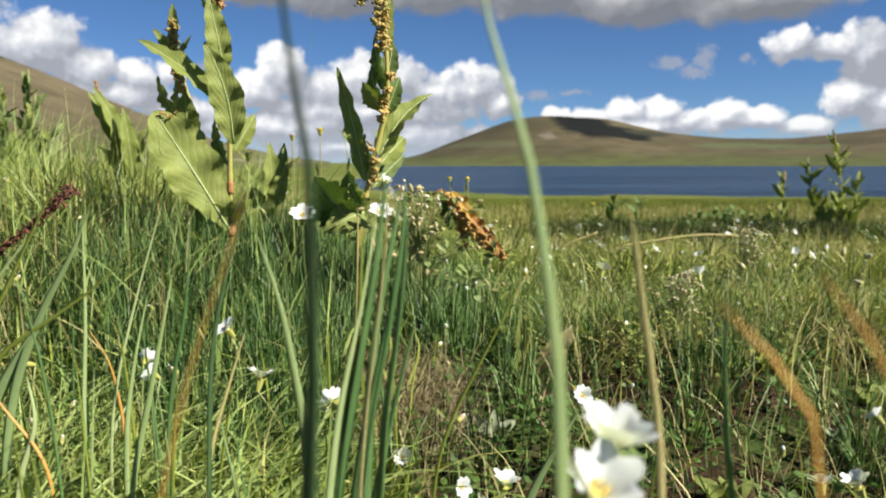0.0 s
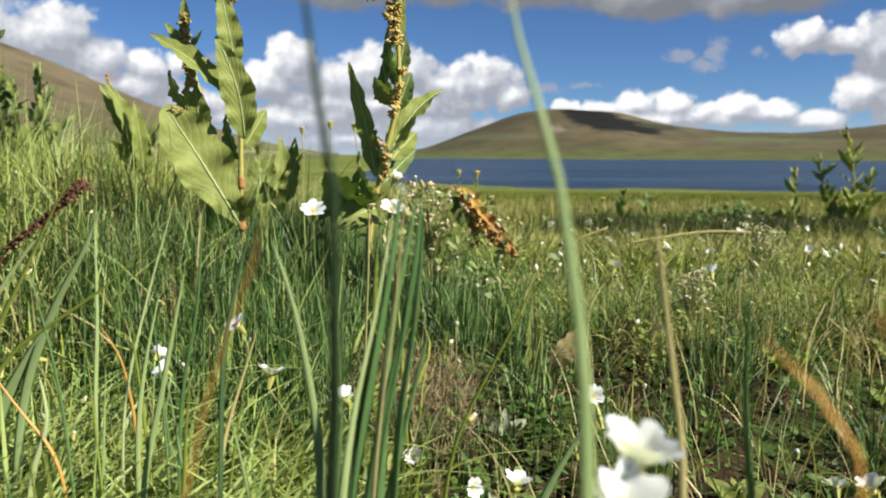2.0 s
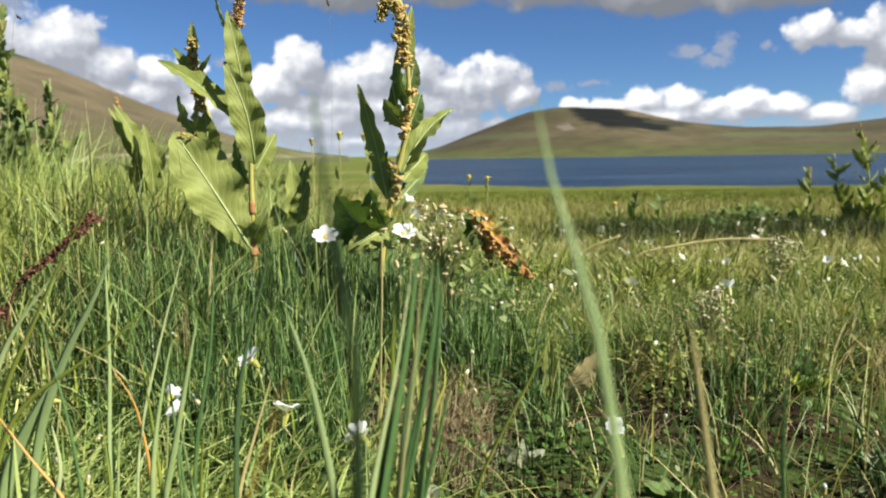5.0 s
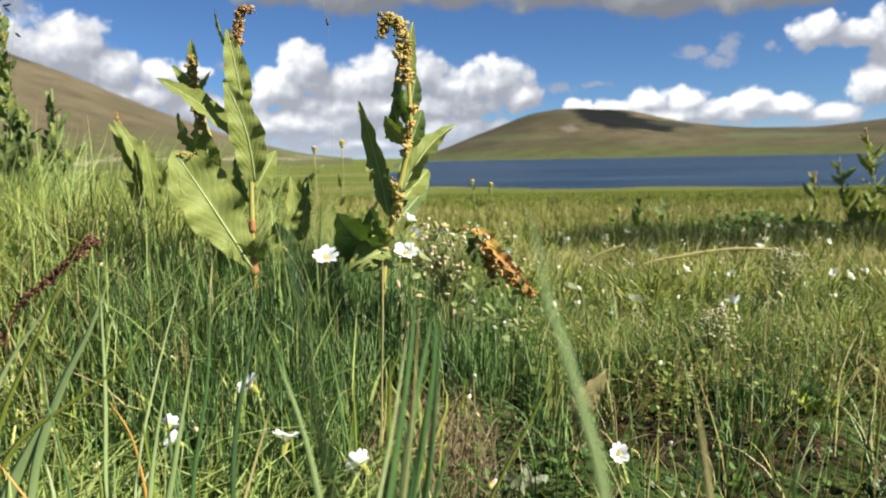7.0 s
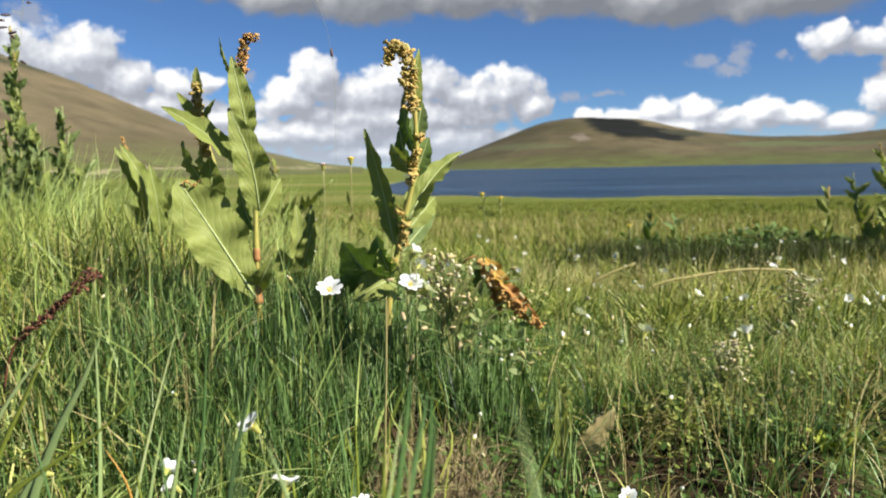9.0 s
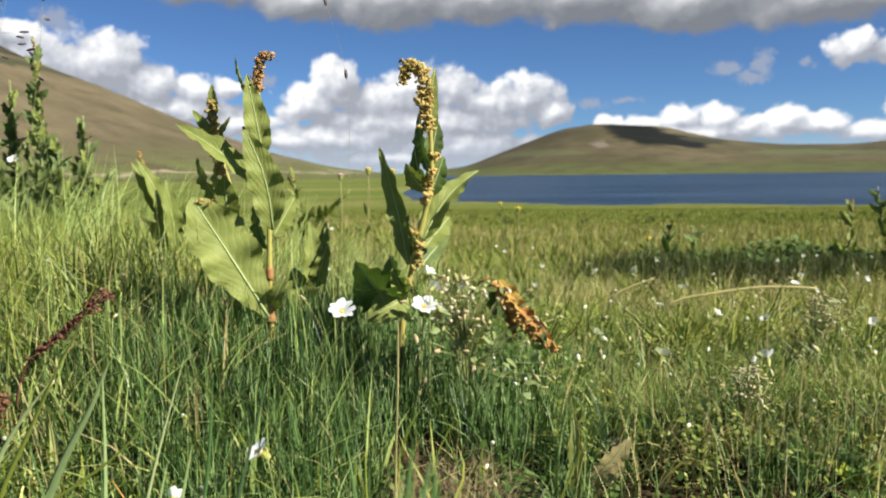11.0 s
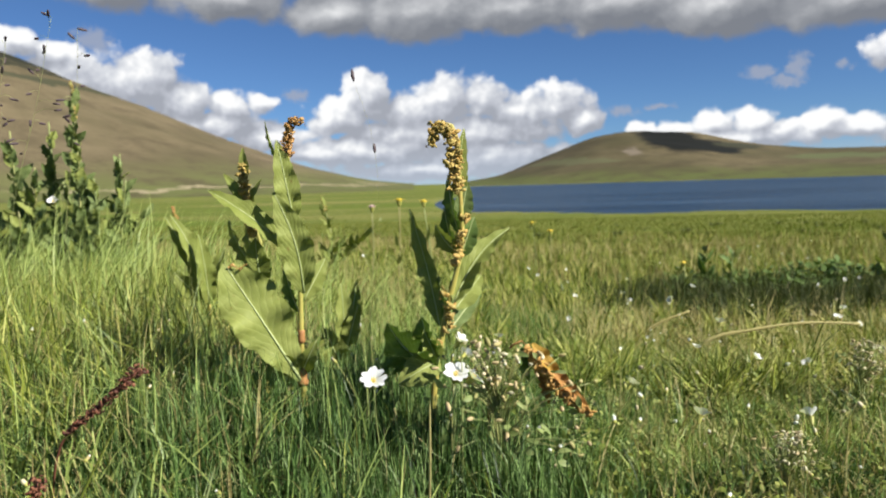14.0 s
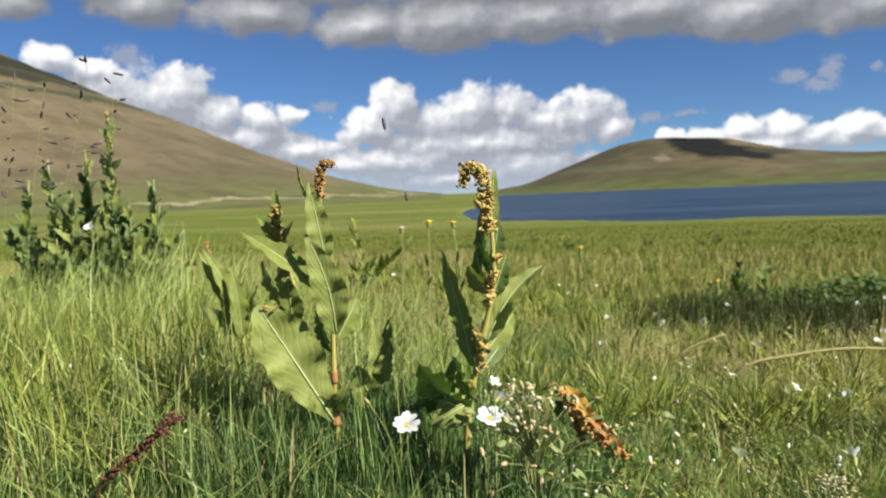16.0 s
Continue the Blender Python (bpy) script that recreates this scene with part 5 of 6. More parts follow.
for k in range(26):
    fy = rng.uniform(0.42, 0.85)
    fx = rng.uniform(0.03, 0.55) * (fy + 0.1)
    rosette((fx, fy), rng.randint(5, 8), rng.uniform(0.014, 0.028), (M_LEAF, M_DARK_AND_SHADED_LEAF, M_LEAF_GREY)[k % 3], 710 + 11 * k, ("low rosette of small green leaves over soil", "low rosette of dark green leaves over soil", "low rosette of grey-green woolly leaves over soil")[k % 3])

# ---- broad grass blades close to the lens ----
def broad_blade(pts, width, mat, label, seed=0, foot=None, fold=0.25, turn=0.0, tip=0.12, parent=None):
    """One keeled blade along a curve, from its tip to its foot."""
    pts = [Vector(p) for p in pts]
    if foot is not None:
        pts.append(Vector((foot[0], foot[1], float(ground_z(foot[0], foot[1])) - 0.003)))
    c = bezier(pts, 26)
    bm = bmesh.new()
    o = Vector(pts[-1])
    prev = None
    for i in range(26):
        tan = Vector(c[min(i + 1, 25)] - c[max(i - 1, 0)]).normalized()
        nrm = Vector((0, -1, 0.1))
        nrm = (nrm - tan * nrm.dot(tan)).normalized()
        nrm = Matrix.Rotation(radians(turn + 14 * math.sin(i * 0.21 + seed)), 3, tan) @ nrm
        s = tan.cross(nrm)
        w = width * 0.5 * min(1.0, (tip + 0.03 + (i / 25) / 0.45) ** 0.8 if i else 0.04)
        row = [bm.verts.new(Vector(c[i]) - o + s * v * w + nrm * (-abs(v) * fold * w + q)) for v, q in ((-1, 0), (-0.5, 0.0), (0, 0), (0.5, 0.0), (1, 0), (0.5, -0.0003), (0, -0.0005), (-0.5, -0.0003))]
        if prev:
            for k in range(8):
                bm.faces.new((prev[k], prev[(k + 1) % 8], row[(k + 1) % 8], row[k]))
        prev = row
    me = bpy.data.meshes.new("blade")
    bm.to_mesh(me)
    bm.free()
    for p in me.polygons:
        p.use_smooth = True
    me.materials.append(mat)
    if parent is None:
        parent = thing("grass_tuft", o, label, "grass", "broad grass tufts")
    ob = part("blade", me, None, parent, matrix=Matrix.Translation(o - Vector(parent.location)))
    return parent


G1 = "broad blue-green grass blade standing upright in the meadow"
G2 = "dark narrow grass blade bending over the meadow"
G3 = "tan dried grass blade leaning in the meadow"
broad_blade([(0.0048, 0.112, 0.1600), (0.006, 0.112, 0.153), (0.009, 0.111, 0.143), (0.013, 0.11, 0.129), (0.015, 0.11, 0.117), (0.017, 0.11, 0.104), (0.018, 0.11, 0.09), (0.019, 0.11, 0.058)], 0.0034, M_BLADE_PALE, G1, 1, (0.019, 0.112), tip=0.05, turn=-30)
broad_blade([(-0.022, 0.10, 0.160), (-0.021, 0.10, 0.151), (-0.020, 0.10, 0.142), (-0.018, 0.10, 0.129), (-0.018, 0.10, 0.115), (-0.018, 0.10, 0.103), (-0.019, 0.10, 0.083), (-0.020, 0.10, 0.065)], 0.0034, M_BLADE_DARK, G2, 2, (-0.021, 0.102), turn=35, tip=0.16)
tuft = broad_blade([(-0.018, 0.24, 0.126), (-0.021, 0.24, 0.101), (-0.027, 0.24, 0.065), (-0.035, 0.24, 0.018)], 0.0042, M_BLADE, G1, 3, (-0.042, 0.245), turn=-30)
broad_blade([(-0.012, 0.24, 0.122), (-0.013, 0.24, 0.104), (-0.017, 0.24, 0.080), (-0.025, 0.24, 0.042), (-0.029, 0.24, 0.018)], 0.0044, M_BLADE, G1, 4, (-0.035, 0.24), turn=-20, parent=tuft)
broad_blade([(-0.026, 0.24, 0.111), (-0.028, 0.24, 0.073), (-0.034, 0.24, 0.042), (-0.038, 0.24, 0.018)], 0.0026, M_GRASS, G1, 5, (-0.042, 0.24), parent=tuft)
broad_blade([(-0.009, 0.25, 0.078), (-0.016, 0.25, 0.05), (-0.024, 0.25, 0.013)], 0.0030, M_BLADE, G1, 6, (-0.030, 0.25), parent=tuft)
for k, (pts_, wd, mt, tn) in enumerate((([(-0.0135, 0.245, 0.120), (-0.0225, 0.245, 0.072), (-0.0265, 0.245, 0.018)], 0.0045, M_BLADE_MID, -15), ([(-0.0200, 0.235, 0.118), (-0.0255, 0.235, 0.086), (-0.0335, 0.235, 0.048), (-0.0375, 0.235, 0.018)], 0.0030, M_BLADE_BRIGHT, -40),
                                         ([(-0.0110, 0.238, 0.116), (-0.0145, 0.238, 0.078), (-0.0185, 0.238, 0.052), (-0.0215, 0.238, 0.018)], 0.0032, M_BLADE, 20), ([(-0.0165, 0.236, 0.128), (-0.0195, 0.236, 0.092), (-0.0250, 0.236, 0.050)], 0.0014, M_STRAW, 0))):
    broad_blade(pts_, wd, mt, G1, 60 + k, (pts_[-1][0] - 0.006, pts_[-1][1]), turn=tn, parent=tuft)
broad_blade([(-0.060, 0.24, 0.107), (-0.054, 0.24, 0.088), (-0.049, 0.24, 0.063), (-0.046, 0.24, 0.042), (-0.045, 0.24, 0.018)], 0.0032, M_BLADE_PALE, G1, 7, (-0.044, 0.24), turn=-30)
broad_blade([(0.040, 0.16, 0.121), (0.042, 0.16, 0.108), (0.045, 0.16, 0.089), (0.048, 0.16, 0.069), (0.049, 0.16, 0.053)], 0.0019, M_STRAW, G3, 8, (0.052, 0.16), tip=0.35)
broad_blade([(0.030, 0.080, 0.1148), (0.036, 0.08, 0.109), (0.040, 0.08, 0.104), (0.042, 0.08, 0.099), (0.0425, 0.08, 0.092)], 0.0013, M_BLADE_TAN, G3, 9, (0.043, 0.08), turn=-35, tip=0.3)
broad_blade([(0.041, 0.08, 0.118), (0.045, 0.08, 0.113), (0.049, 0.08, 0.108), (0.052, 0.08, 0.101)], 0.0012, M_BLADE_TAN, G3, 10, (0.056, 0.08), turn=-35, tip=0.3)
broad_blade([(0.077, 0.20, 0.097), (0.077, 0.20, 0.074), (0.079, 0.20, 0.050), (0.081, 0.20, 0.034)], 0.0026, M_BLADE, G1, 11, (0.083, 0.2), turn=50)
broad_blade([(0.041, 0.34, 0.091), (0.028, 0.34, 0.059), (0.015, 0.34, 0.033), (0.004, 0.34, 0.010)], 0.0016, M_GRASS, G2, 12, (-0.008, 0.34))
broad_blade([(-0.189, 0.40, 0.105), (-0.200, 0.40, 0.081), (-0.216, 0.40, 0.053), (-0.230, 0.40, 0.022)], 0.0050, M_BLADE_PALE, G1, 13, (-0.250, 0.40), turn=-25)
broad_blade([(-0.198, 0.40, 0.132), (-0.219, 0.40, 0.096), (-0.233, 0.40, 0.069), (-0.251, 0.40, 0.034)], 0.0026, M_GRASS, G2, 14, (-0.262, 0.40))
broad_blade([(-0.150, 0.36, 0.088), (-0.169, 0.36, 0.070), (-0.190, 0.36, 0.055), (-0.215, 0.36, 0.038)], 0.0024, M_GRASS, G2, 15, (-0.245, 0.36))
broad_blade([(0.062, 0.33, 0.018), (0.052, 0.33, 0.000), (0.040, 0.33, -0.025)], 0.0045, M_BLADE_PALE, G1, 16, (0.030, 0.33))
broad_blade([(-0.0262, 0.10, 0.1265), (-0.0296, 0.10, 0.1154), (-0.0333, 0.10, 0.1061), (-0.0365, 0.10, 0.0950)], 0.0005, M_BLADE_TAN, G3, 17, (-0.046, 0.10), turn=-35)
broad_blade([(-0.0627, 0.552, 0.096), (-0.0640, 0.552, 0.050), (-0.0660, 0.552, 0.0)], 0.0017, M_STRAW, "thin yellow stalk standing below the flowering dock", 18, (-0.067, 0.552), tip=0.4)
G4 = "pale green grass blade sprawling over the bank"
for k, (pts_, wd, mt, ft) in enumerate((
        ([(-0.2337, 0.42, 0.0874), (-0.2448, 0.42, 0.0746), (-0.259, 0.42, 0.0552)], 0.0036, M_BLADE_BRIGHT, (-0.285, 0.42)),
        ([(-0.2218, 0.40, 0.0408), (-0.2374, 0.40, 0.0155), (-0.2518, 0.40, -0.0117)], 0.0085, M_BLADE_PALE, (-0.262, 0.40)),
        ([(-0.1930, 0.40, 0.1000), (-0.1945, 0.40, 0.0409), (-0.1976, 0.40, -0.0034)], 0.0026, M_BLADE_BRIGHT, (-0.199, 0.40)),
        ([(-0.1500, 0.40, 0.1080), (-0.1670, 0.40, 0.0535), (-0.1798, 0.40, 0.0047)], 0.0017, M_BLADE_BRIGHT, (-0.186, 0.40)),
        ([(-0.1518, 0.38, 0.0623), (-0.1586, 0.38, 0.0342), (-0.1641, 0.38, 0.0056)], 0.0027, M_BLADE_BRIGHT, (-0.168, 0.38)),
        ([(-0.1311, 0.36, 0.0775), (-0.1447, 0.36, 0.0172), (-0.1546, 0.36, -0.0265)], 0.0031, M_BLADE_BRIGHT, (-0.160, 0.36)),
        ([(-0.1280, 0.38, 0.1050), (-0.1334, 0.38, 0.0521), (-0.1407, 0.38, 0.0163)], 0.0022, M_BLADE, (-0.147, 0.38)),
        ([(-0.0900, 0.34, 0.1120), (-0.1057, 0.34, 0.0510), (-0.1103, 0.34, -0.0140)], 0.0027, M_BLADE_DARK, (-0.112, 0.34)),
        ([(-0.0966, 0.36, 0.0486), (-0.1058, 0.36, 0.0202), (-0.1136, 0.36, -0.0057)], 0.0024, M_STRAW, (-0.120, 0.36)),
        ([(-0.2340, 0.36, 0.0330), (-0.2152, 0.36, 0.0052), (-0.2036, 0.36, -0.0107)], 0.0018, M_BLADE_TAN, (-0.197, 0.36)),
        ([(-0.2054, 0.36, 0.0254), (-0.2027, 0.36, 0.0024), (-0.2117, 0.36, -0.0269)], 0.0034, M_BLADE_BRIGHT, (-0.216, 0.36)),
        ([(-0.2074, 0.36, 0.0786), (-0.1970, 0.36, 0.0250), (-0.1921, 0.36, -0.0298)], 0.0016, M_BLADE, (-0.190, 0.36)),
        ([(-0.2029, 0.42, 0.0359), (-0.1920, 0.42, 0.0162), (-0.1876, 0.42, -0.0038)], 0.0018, M_BLADE_TAN, (-0.186, 0.42)))):
    own = broad_blade(pts_, wd, mt, G4, 120 + k, ft, turn=-35, parent=own if k % 3 else None)
for k in range(48):
    if k % 3 == 0:
        by = rng.uniform(0.24, 0.5)
        bx = -rng.uniform(0.05, 0.62) * (by + 0.03)
    else:
        bx, by = bx + rng.uniform(-0.012, 0.012), by + rng.uniform(-0.008, 0.008)
    h = rng.uniform(0.06, 0.15)
    gz = float(ground_z(bx, by))
    dx = rng.uniform(-0.018, 0.018)
    if k % 3 == 0:
        own = None
    own = broad_blade([(bx + dx, by, gz + h), (bx + dx * 0.55, by, gz + h * 0.65), (bx + dx * 0.2, by, gz + h * 0.3)], rng.uniform(0.0010, 0.0023), (M_BLADE_PALE, M_GRASS, M_BLADE, M_GRASS)[k % 4],
                (G1, "yellow-green grass blade standing among the rushes", G1, "yellow-green grass blade standing among the rushes")[k % 4], 20 + k, (bx, by), turn=rng.uniform(-60, 60), parent=own)

# ---- fallen stalks and the withering leaf ----
for pts, lab in (([(0.532, 1.30, 0.002), (0.45, 1.30, 0.004), (0.366, 1.30, -0.007), (0.297, 1.30, -0.024), (0.253, 1.30, -0.075)], "pale bent straw arching over the grass"),
                 ([(0.31, 1.5, -0.010), (0.253, 1.5, -0.033), (0.191, 1.5, -0.075)], "pale straw leaning in the grass"),
                 ([(0.245, 0.62, -0.062), (0.20, 0.62, -0.060), (0.15, 0.62, -0.066), (0.11, 0.62, -0.085)], "thin dead twig lying low in the herbs")):
    st = thing("straw", pts[-1], lab, "straw")
    part("stalk", tube(rel(st, pts), 0.0020 if pts[0][1] > 1 else 0.0008, 0.0034 if pts[0][1] > 1 else 0.001, 18, 5), M_STRAW, st)
dl = thing("withering_plant", (0.066, 0.61, float(ground_z(0.066, 0.61))), "low plant with one tan folded leaf and green blades", "plant")
leaf(dl, (0.0735, 0.605, -0.042), (0.1050, 0.598, -0.002), 0.023, M_LEAF_PALE, 28, 0.05, 0.35, 0.1, 2, 61, label="tan withered leaf")
leaf(dl, (0.070, 0.605, -0.070), (0.0632, 0.600, 0.011), 0.013, M_LEAF, -10, 0.04, 0.3, 0.1, 2, 62)
part("stem", tube(rel(dl, [(0.066, 0.61, -0.10), (0.070, 0.605, -0.07), (0.0735, 0.605, -0.042)]), 0.0012, 0.0008, 8, 5), M_SHEATH, dl)
leaf(dl, (0.074, 0.61, -0.080), (0.080, 0.605, -0.030), 0.010, M_LEAF, 10, 0.04, 0.3, 0.1, 2, 63)


# ---- leafy docks further off ----
def far_dock(at, stems, seed, label, mat, leaf_size, group, slim=0.34):
    rng = random.Random(seed)
    z0 = float(ground_z(at[0], at[1]))
    d = thing("dock_plant", (at[0], at[1], z0), label, "dock plant", group)
    for k in range(9 if mat is M_LEAF_MID else 1):
        top = stems[k % len(stems)][1]
        stems = stems + [(rng.uniform(-0.05, 0.05), (top[0] + rng.uniform(-0.17, 0.17), top[1] + rng.uniform(-0.08, 0.08), z0 + (top[2] - z0) * rng.uniform(0.4, 0.8)))]
    for (fx, top) in stems:
        tx, ty, tz = top
        foot = (at[0] + fx, at[1], z0 - 0.01)
        path = [foot, ((foot[0] + tx) / 2 + rng.uniform(-0.025, 0.025), (foot[1] + ty) / 2, (foot[2] + tz) / 2), top]
        part("stem", tube(rel(d, path), 0.0028, 0.0013, 12, 6, knots=0.15), M_FINE, d)
        c = bezier(path, 40)
        n = max(8, int((tz - z0) / (0.0058 if mat is M_LEAF_MID else 0.0115)))
        for i in range(n):
            k = 4 + int(32 * i / n)
            p = c[k]
            ang = rng.uniform(0, 6.28)
            ln = leaf_size * (1.0 - 0.45 * i / n) * rng.uniform(0.45, 1.3)
            out_ = rng.uniform(0.25, 0.9)
            tip_ = (p[0] + math.cos(ang) * ln * out_, p[1] + math.sin(ang) * ln * out_, p[2] + ln * rng.uniform(0.55, 1.0))
            leaf(d, tuple(p), tip_, ln * slim, mat if rng.random() < 0.75 else M_LEAF, rng.uniform(-70, 70), 0.06, 0.35, 0.3, 3, seed * 50 + i, 9, 4, rib=False)
        if fx == 0.0:
            dock_spike(d, [tuple(c[33]), tuple(c[36]), top], 14, 0.004, 0.002, M_SEED, seed, 0.0026)
    return d


LEAFY = "bushy green dock with several tall leafy stems"
far_dock((-0.905, 1.47), [(0.0, (-0.885, 1.47, 0.465)), (-0.04, (-0.985, 1.54, 0.395))], 401, LEAFY, M_LEAF_MID, 0.050, "docks further off", 0.48)
far_dock((-1.03, 1.50), [(-0.01, (-1.045, 1.5, 0.375)), (0.05, (-0.975, 1.47, 0.30)), (-0.05, (-1.115, 1.53, 0.335))], 402, LEAFY, M_LEAF_MID, 0.052, "docks further off", 0.48)
far_dock((-0.96, 1.62), [(0.03, (-0.90, 1.66, 0.33)), (-0.02, (-1.005, 1.60, 0.28)), (0.08, (-0.845, 1.58, 0.27))], 407, LEAFY, M_LEAF_MID, 0.050, "docks further off", 0.48)
far_dock((-1.16, 1.60), [(0.01, (-1.19, 1.60, 0.27)), (0.05, (-1.09, 1.62, 0.24))], 408, LEAFY, M_LEAF_MID, 0.050, "docks further off", 0.48)
far_dock((1.262, 2.4), [(0.0, (1.236, 2.4, 0.232)), (0.02, (1.338, 2.42, 0.095))], 403, "upright leafy dock with a dark seed tip", M_LEAF, 0.075, "docks further off")
far_dock((1.125, 2.5), [(0.0, (1.135, 2.5, 0.10))], 404, "small leafy dock in the grass", M_LEAF, 0.065, "docks further off")
far_dock((-0.535, 2.06), [(0.0, (-0.551, 2.06, 0.215))], 405, "thin brown dock spike standing in the grass", M_LEAF, 0.06, "docks further off")
far_dock((0.60, 2.55), [(0.0, (0.59, 2.55, 0.025)), (0.05, (0.67, 2.56, 0.0))], 406, "low dark leafy dock in the grass", M_DARK_AND_SHADED_LEAF, 0.07, "docks further off")


def composite(at, head_r, mat, seed, label, rays=11):
    """A daisy-like head on a stalk with a few narrow leaves."""
    rng = random.Random(seed)
    f = thing("yellow_flower" if mat is M_YELLOW else "pink_flower", at, label, "flower", "daisies in the meadow")
    bm = bmesh.new()
    bmesh.ops.create_uvsphere(bm, u_segments=9, v_segments=5, radius=head_r * 0.6, matrix=Matrix.Diagonal((1, 1, 0.6, 1)))
    part("disc", bm, mat, f)
    for k in range(rays):
        a0 = 6.283 * k / rays
        leaf_ob = bmesh.new()
        c, s = math.cos(a0), math.sin(a0)
        q = [(0.45, -0.10, 0.0), (0.45, 0.10, 0.0), (1.0, 0.13, 0.16), (1.12, 0.0, 0.20), (1.0, -0.13, 0.16)]
        leaf_ob.faces.new([leaf_ob.verts.new(((x * c - y * s) * head_r, (x * s + y * c) * head_r, z * head_r)) for x, y, z in q])
        part("petal", leaf_ob, mat, f)
    bm = bmesh.new()
    tube([(0, 0, -head_r * 1.1), (0, 0, -head_r * 0.5), (0, 0, -0.001)], head_r * 0.25, head_r * 0.55, 5, 8, bm)
    part("calyx", bm, M_CALYX, f)
    gx, gy = at[0] + rng.uniform(-0.02, 0.02), at[1]
    foot = Vector((gx, gy, float(ground_z(gx, gy)))) - Vector(at)
    part("stalk", tube([foot, foot * 0.5 + Vector((0.006, 0, 0)), (0, 0, -head_r)], 0.0020, 0.0014, 8, 5), M_FINE, f)
    for k in range(3):
        b0 = foot * rng.uniform(0.2, 0.7) + Vector(at)
        leaf(f, tuple(b0), (b0.x + rng.uniform(-0.03, 0.03), b0.y - 0.01, b0.z + rng.uniform(0.02, 0.04)), 0.007, M_LEAF, 0, 0.05, 0.2, 0.1, 2, k, 6, 2, rib=False)
    return f


composite((-0.292, 1.8, 0.207), 0.013, M_YELLOW, 1, "yellow daisy-like flower on a pale green stalk")
composite((-0.234, 1.8, 0.203), 0.012, M_YELLOW, 2, "yellow daisy-like flower on a pale green stalk")
composite((-0.358, 1.8, 0.194), 0.012, M_PINK, 3, "fading pink fluffy flower head on a thin stalk", 14)
composite((0.085, 2.6, 0.075), 0.014, M_YELLOW, 4, "yellow daisy-like flower on a pale green stalk")
composite((0.42, 2.1, 0.015), 0.010, M_YELLOW, 5, "yellow daisy-like flower on a pale green stalk")
composite((0.03, 3.4, 0.06), 0.016, M_YELLOW, 6, "yellow daisy-like flower on a pale green stalk")


# ---- grass panicles with dark spikelets ----
def panicle(pts, seed, spread, n, r=0.00035, rise=0.0):
    rng = random.Random(seed)
    base = pts[-1]
    gx, gy = base[0] - 0.03, base[1]
    foot = (gx, gy, float(ground_z(gx, gy)))
    f = thing("grass_panicle", foot, "tall thin grass stalk with dark drooping spikelets", "grass panicle", "grass panicles")
    path = list(pts) + [foot]
    part("stalk", tube(rel(f, path), r, r * 2, 20, 4), M_FINE, f)
    c = bezier(pts, 60)
    for k in range(n):
        p = Vector(c[int(50 * k / n)])
        e = p + Vector((rng.uniform(-1, 1) * spread, rng.uniform(-1, 1) * spread, rng.uniform(-0.3, 0.7) * spread + rise))
        part("branch", tube(rel(f, [p, (p + e) * 0.5 + Vector((0, 0, 0.003)), e]), 0.0002, 0.00015, 5, 3), M_FINE, f)
        m = Matrix.Translation(e - Vector(f.location)) @ (e - p).to_track_quat("Z", "Y").to_matrix().to_4x4() @ Matrix.Diagonal((0.0022, 0.0022, rng.uniform(0.006, 0.009), 1))
        bm = bmesh.new()
        bmesh.ops.create_uvsphere(bm, u_segments=5, v_segments=4, radius=0.62, matrix=m)
        part("spikelet", bm, M_PANICLE, f)
    return f


panicle([(-0.422, 0.75, 0.402), (-0.427, 0.75, 0.341), (-0.441, 0.75, 0.257)], 501, 0.012, 9, 0.00012)
panicle([(-0.448, 0.75, 0.414), (-0.470, 0.75, 0.330), (-0.498, 0.75, 0.248)], 502, 0.016, 14, 0.00012)
panicle([(-0.497, 0.75, 0.392), (-0.513, 0.75, 0.318), (-0.526, 0.75, 0.249)], 503, 0.016, 14, 0.00012)
panicle([(-0.530, 0.75, 0.397), (-0.543, 0.75, 0.319), (-0.555, 0.75, 0.250)], 504, 0.016, 14, 0.00012)
panicle([(-0.1185, 0.60, 0.320), (-0.1085, 0.60, 0.290), (-0.106, 0.61, 0.19)], 505, 0.001, 2, 0.00007, 0.004)


# ---- low herbs, litter and dark growth ----
def leaflets(name, px, py, pz, size, mat, label, category, seed):
    """Small oval leaves strewn at random angles, in one mesh."""
    rng = np.random.default_rng(seed)
    n = len(px)
    outline = np.array([(0, 0), (0.3, 0.28), (0.65, 0.30), (1, 0), (0.65, -0.30), (0.3, -0.28)])
    th, el_ = rng.uniform(0, 6.283, n), rng.uniform(-0.1, 0.9, n)
    ax = np.stack((np.cos(th) * np.cos(el_), np.sin(th) * np.cos(el_), np.sin(el_)), -1)
    sd = np.stack((-np.sin(th), np.cos(th), rng.uniform(-0.5, 0.5, n)), -1)
    co = np.stack((px, py, pz), -1)[:, None, :] + size[:, None, None] * (outline[None, :, :1] * ax[:, None, :] + outline[None, :, 1:] * sd[:, None, :])
    f = (np.arange(n) * 6)[:, None] + np.arange(6)[None, :]
    me = bpy.data.meshes.new(name)
    me.from_pydata(co.reshape(-1, 3), [], f)
    me.materials.append(mat)
    return tagged(new(name, me), label, category, kind="stuff")


x, y, g = wedge(14000, 0.3, 1.0, 31, x0=0.0)
keep = g.random(len(x)) < 0.3 + 0.7 * smooth(0.55, 0.80, y)
x, y = x[keep], y[keep]
z = ground_z(x, y) + g.uniform(0, 0.034, len(x)) * clump(x, y, 16)
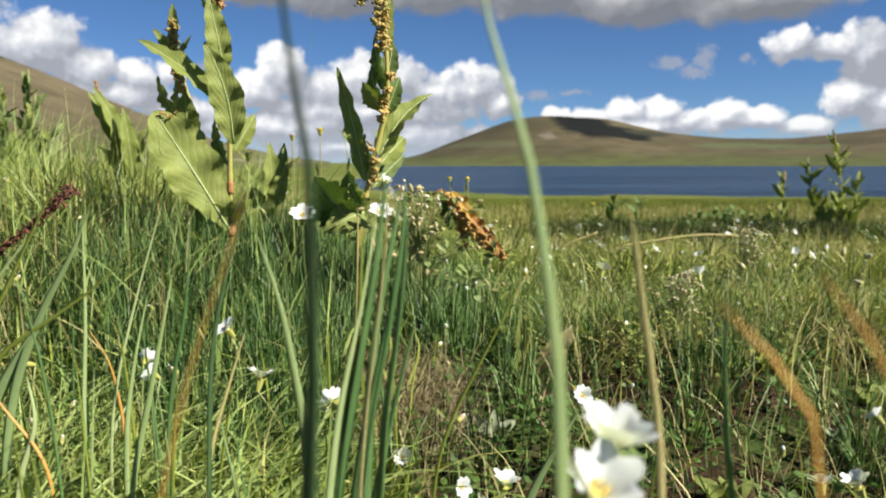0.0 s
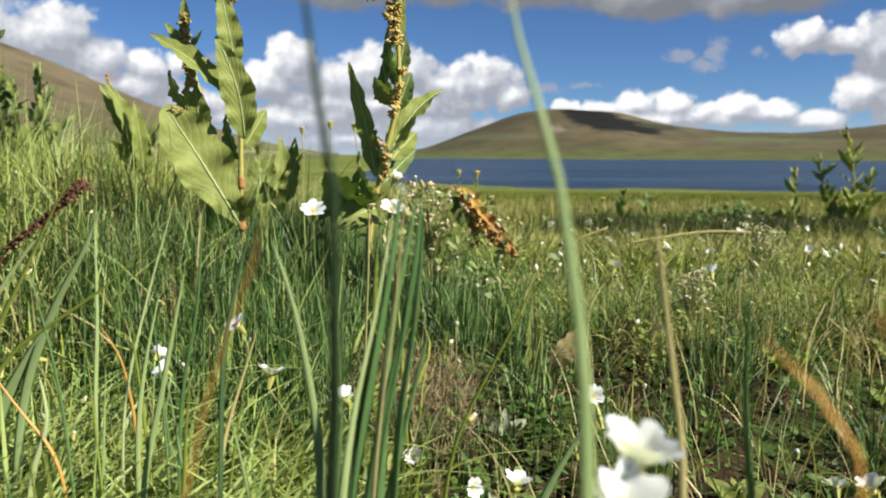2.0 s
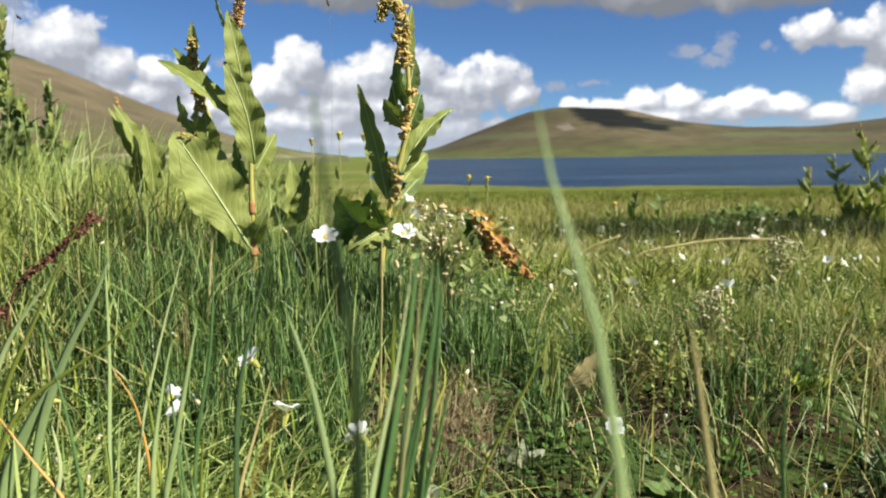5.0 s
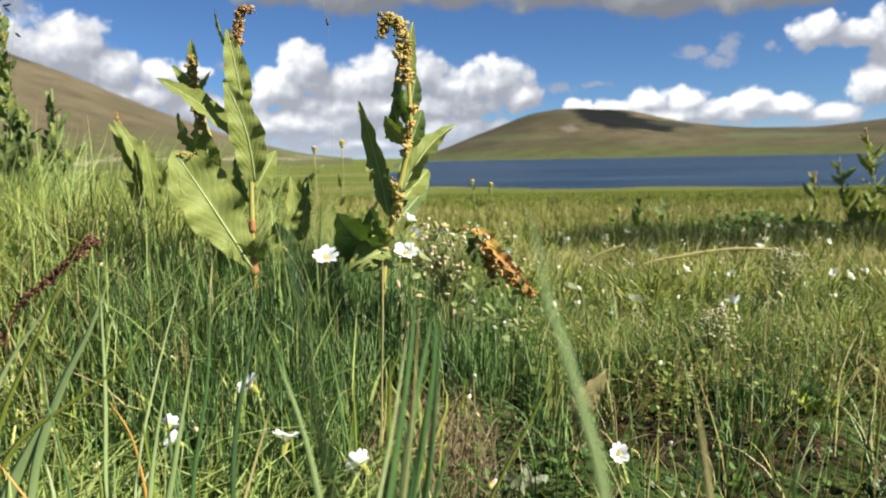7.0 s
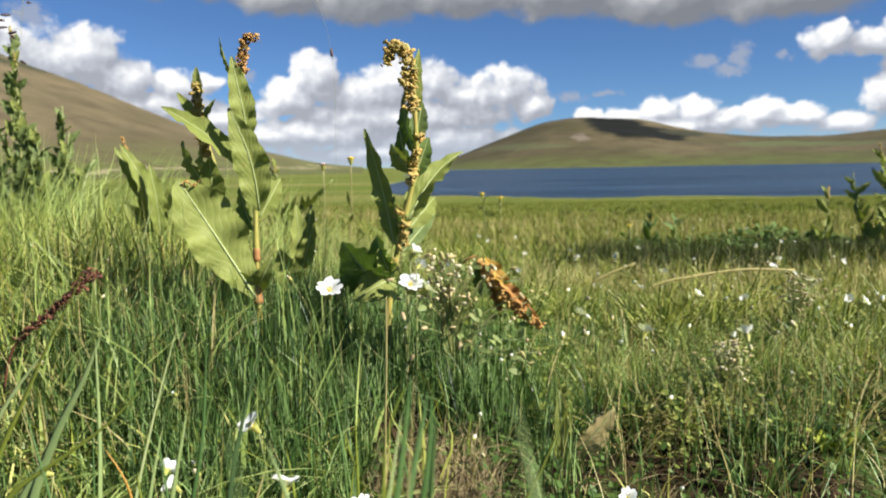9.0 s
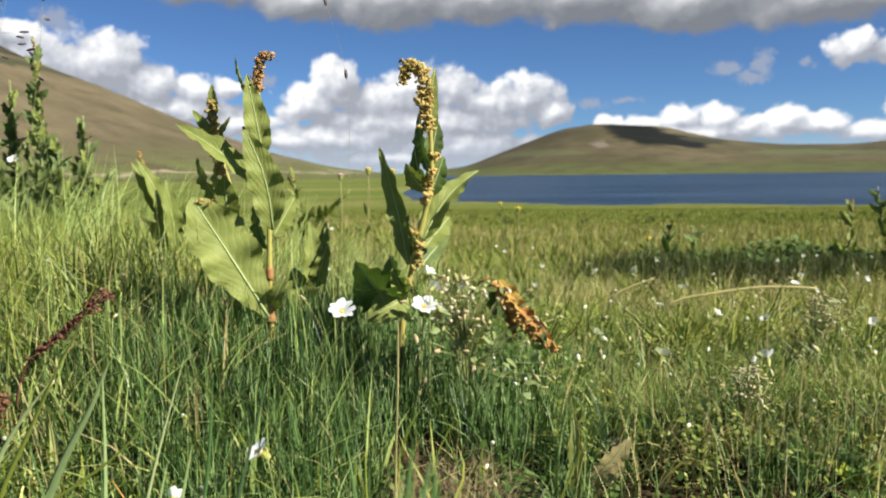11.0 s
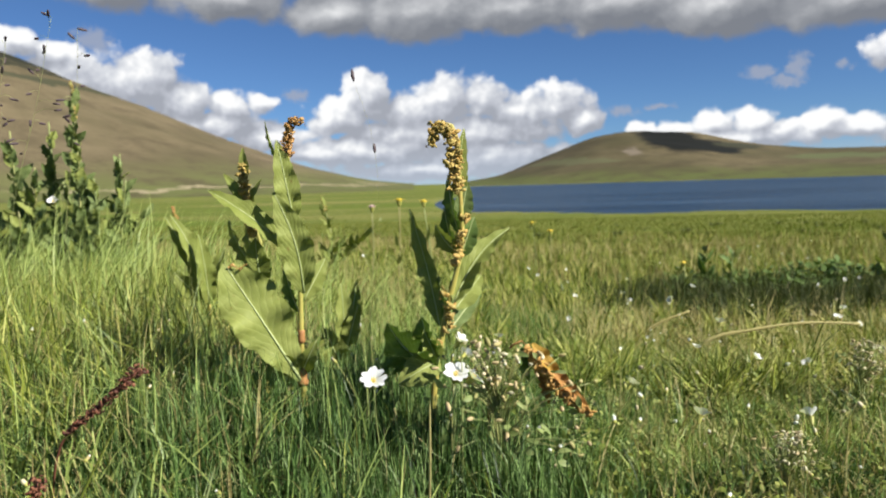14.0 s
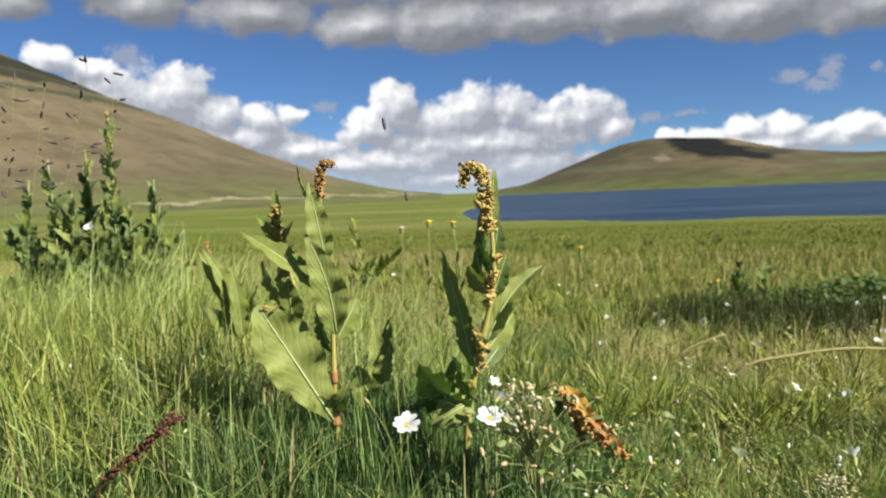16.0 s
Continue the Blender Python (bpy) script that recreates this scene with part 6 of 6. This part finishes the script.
leaflets("low_herbs", x, y, z, g.uniform(0.004, 0.009, len(x)), M_HERB, "mat of small green herb leaves over dark soil", "herbs", 41)
x, y, g = wedge(4000, 0.3, 0.62, 32, x1=0.1)
leaflets("low_herbs", x, y, ground_z(x, y) + g.uniform(0, 0.022, len(x)), g.uniform(0.004, 0.010, len(x)), M_HERB, "small green herb leaves between the grass tufts", "herbs", 42)
x, y, g = wedge(16000, 1.75, 2.6, 33, x0=0.3)
keep = (clump(x, y, 2.2, 1.0) > 0.45) & (x > 0.18 * y)
x, y = x[keep], y[keep]
leaflets("leafy_scrub", x, y, ground_z(x, y) + g.uniform(0.01, 0.11, len(x)) * clump(x, y, 4), g.uniform(0.010, 0.028, len(x)), M_DARK_AND_SHADED_LEAF, "dark green leafy growth in patches across the meadow", "scrub", 43)
g = np.random.default_rng(34)
n = 1500
x, y = g.normal(-0.022, 0.022, n), g.normal(0.545, 0.03, n)
blades("dead_tussock", x, y, g.uniform(0.02, 0.048, n), g.uniform(0.0006, 0.0012, n), np.abs(g.normal(0.7, 0.4, n)), M_LITTER, "matted dead brown grass at the foot of the tussock", "dead grass", 3, 44, 1.0)
x, y, g = wedge(3000, 0.28, 0.9, 35)
blades("grass_litter", x, y, g.uniform(0.015, 0.04, len(x)), g.uniform(0.0006, 0.0015, len(x)), g.uniform(1.0, 2.2, len(x)), M_LITTER, "short dead stalks lying over the soil", "dead grass", 3, 45)
# domes of pale herb leaves and leafy shoots over the lower ground
x, y, g = wedge(420, 0.62, 1.7, 36, x0=0.05)
keep = clump(x, y, 6, 3) > 0.55
x, y = x[keep], y[keep]
size = g.uniform(0.6, 1.4, len(x))
k = g.integers(0, len(x), 17000)
th, q, up = g.uniform(0, 6.283, len(k)), np.sqrt(g.random(len(k))), g.random(len(k)) ** 0.6
hx, hy = x[k] + 0.030 * size[k] * q * np.cos(th), y[k] + 0.030 * size[k] * q * np.sin(th)
leaflets("herb_domes", hx, hy, ground_z(hx, hy) + 0.050 * size[k] * up * np.sqrt(1.02 - q * q), g.uniform(0.003, 0.007, len(k)), M_HERB_LIGHT, "rounded cushions of small yellow-green herb leaves", "herbs", 46)
x, y, g = wedge(900, 0.62, 1.9, 37, x0=0.04)
keep = clump(x, y, 8, 6) > 0.5
x, y = x[keep], y[keep]
h = g.uniform(0.04, 0.085, len(x))
lx, ly = g.normal(0, 0.15, len(x)), g.normal(0, 0.15, len(x))
k = np.repeat(np.arange(len(x)), 16)
up = g.random(len(k))
hx, hy = x[k] + lx[k] * h[k] * up, y[k] + ly[k] * h[k] * up
leaflets("leafy_shoots", hx, hy, ground_z(x[k], y[k]) + h[k] * up, g.uniform(0.004, 0.009, len(k)) * (1.1 - 0.6 * up), M_HERB_LIGHT, "upright leafy yellow-green herb shoots in the grass", "herbs", 47)
blades("herb_stems", x, y, h, np.full(len(x), 0.0010), np.hypot(lx, ly), M_FRESH, "thin green stems of the leafy herb shoots", "herbs", 3, 48, 0.0, azim=np.arctan2(ly, lx))
x, y, g = wedge(14000, 1.15, 1.85, 38, x0=0.12)
keep = g.random(len(x)) < 0.25 + 0.75 * clump(x, y, 4, 2)
x, y = x[keep], y[keep]
blades("dry_grass", x, y, g.uniform(0.03, 0.075, len(x)), g.uniform(0.0009, 0.0022, len(x)), np.abs(g.normal(0.6, 0.4, len(x))), M_STRAW, "golden dry grass leaning across the open meadow", "dry grass", 4, 49)
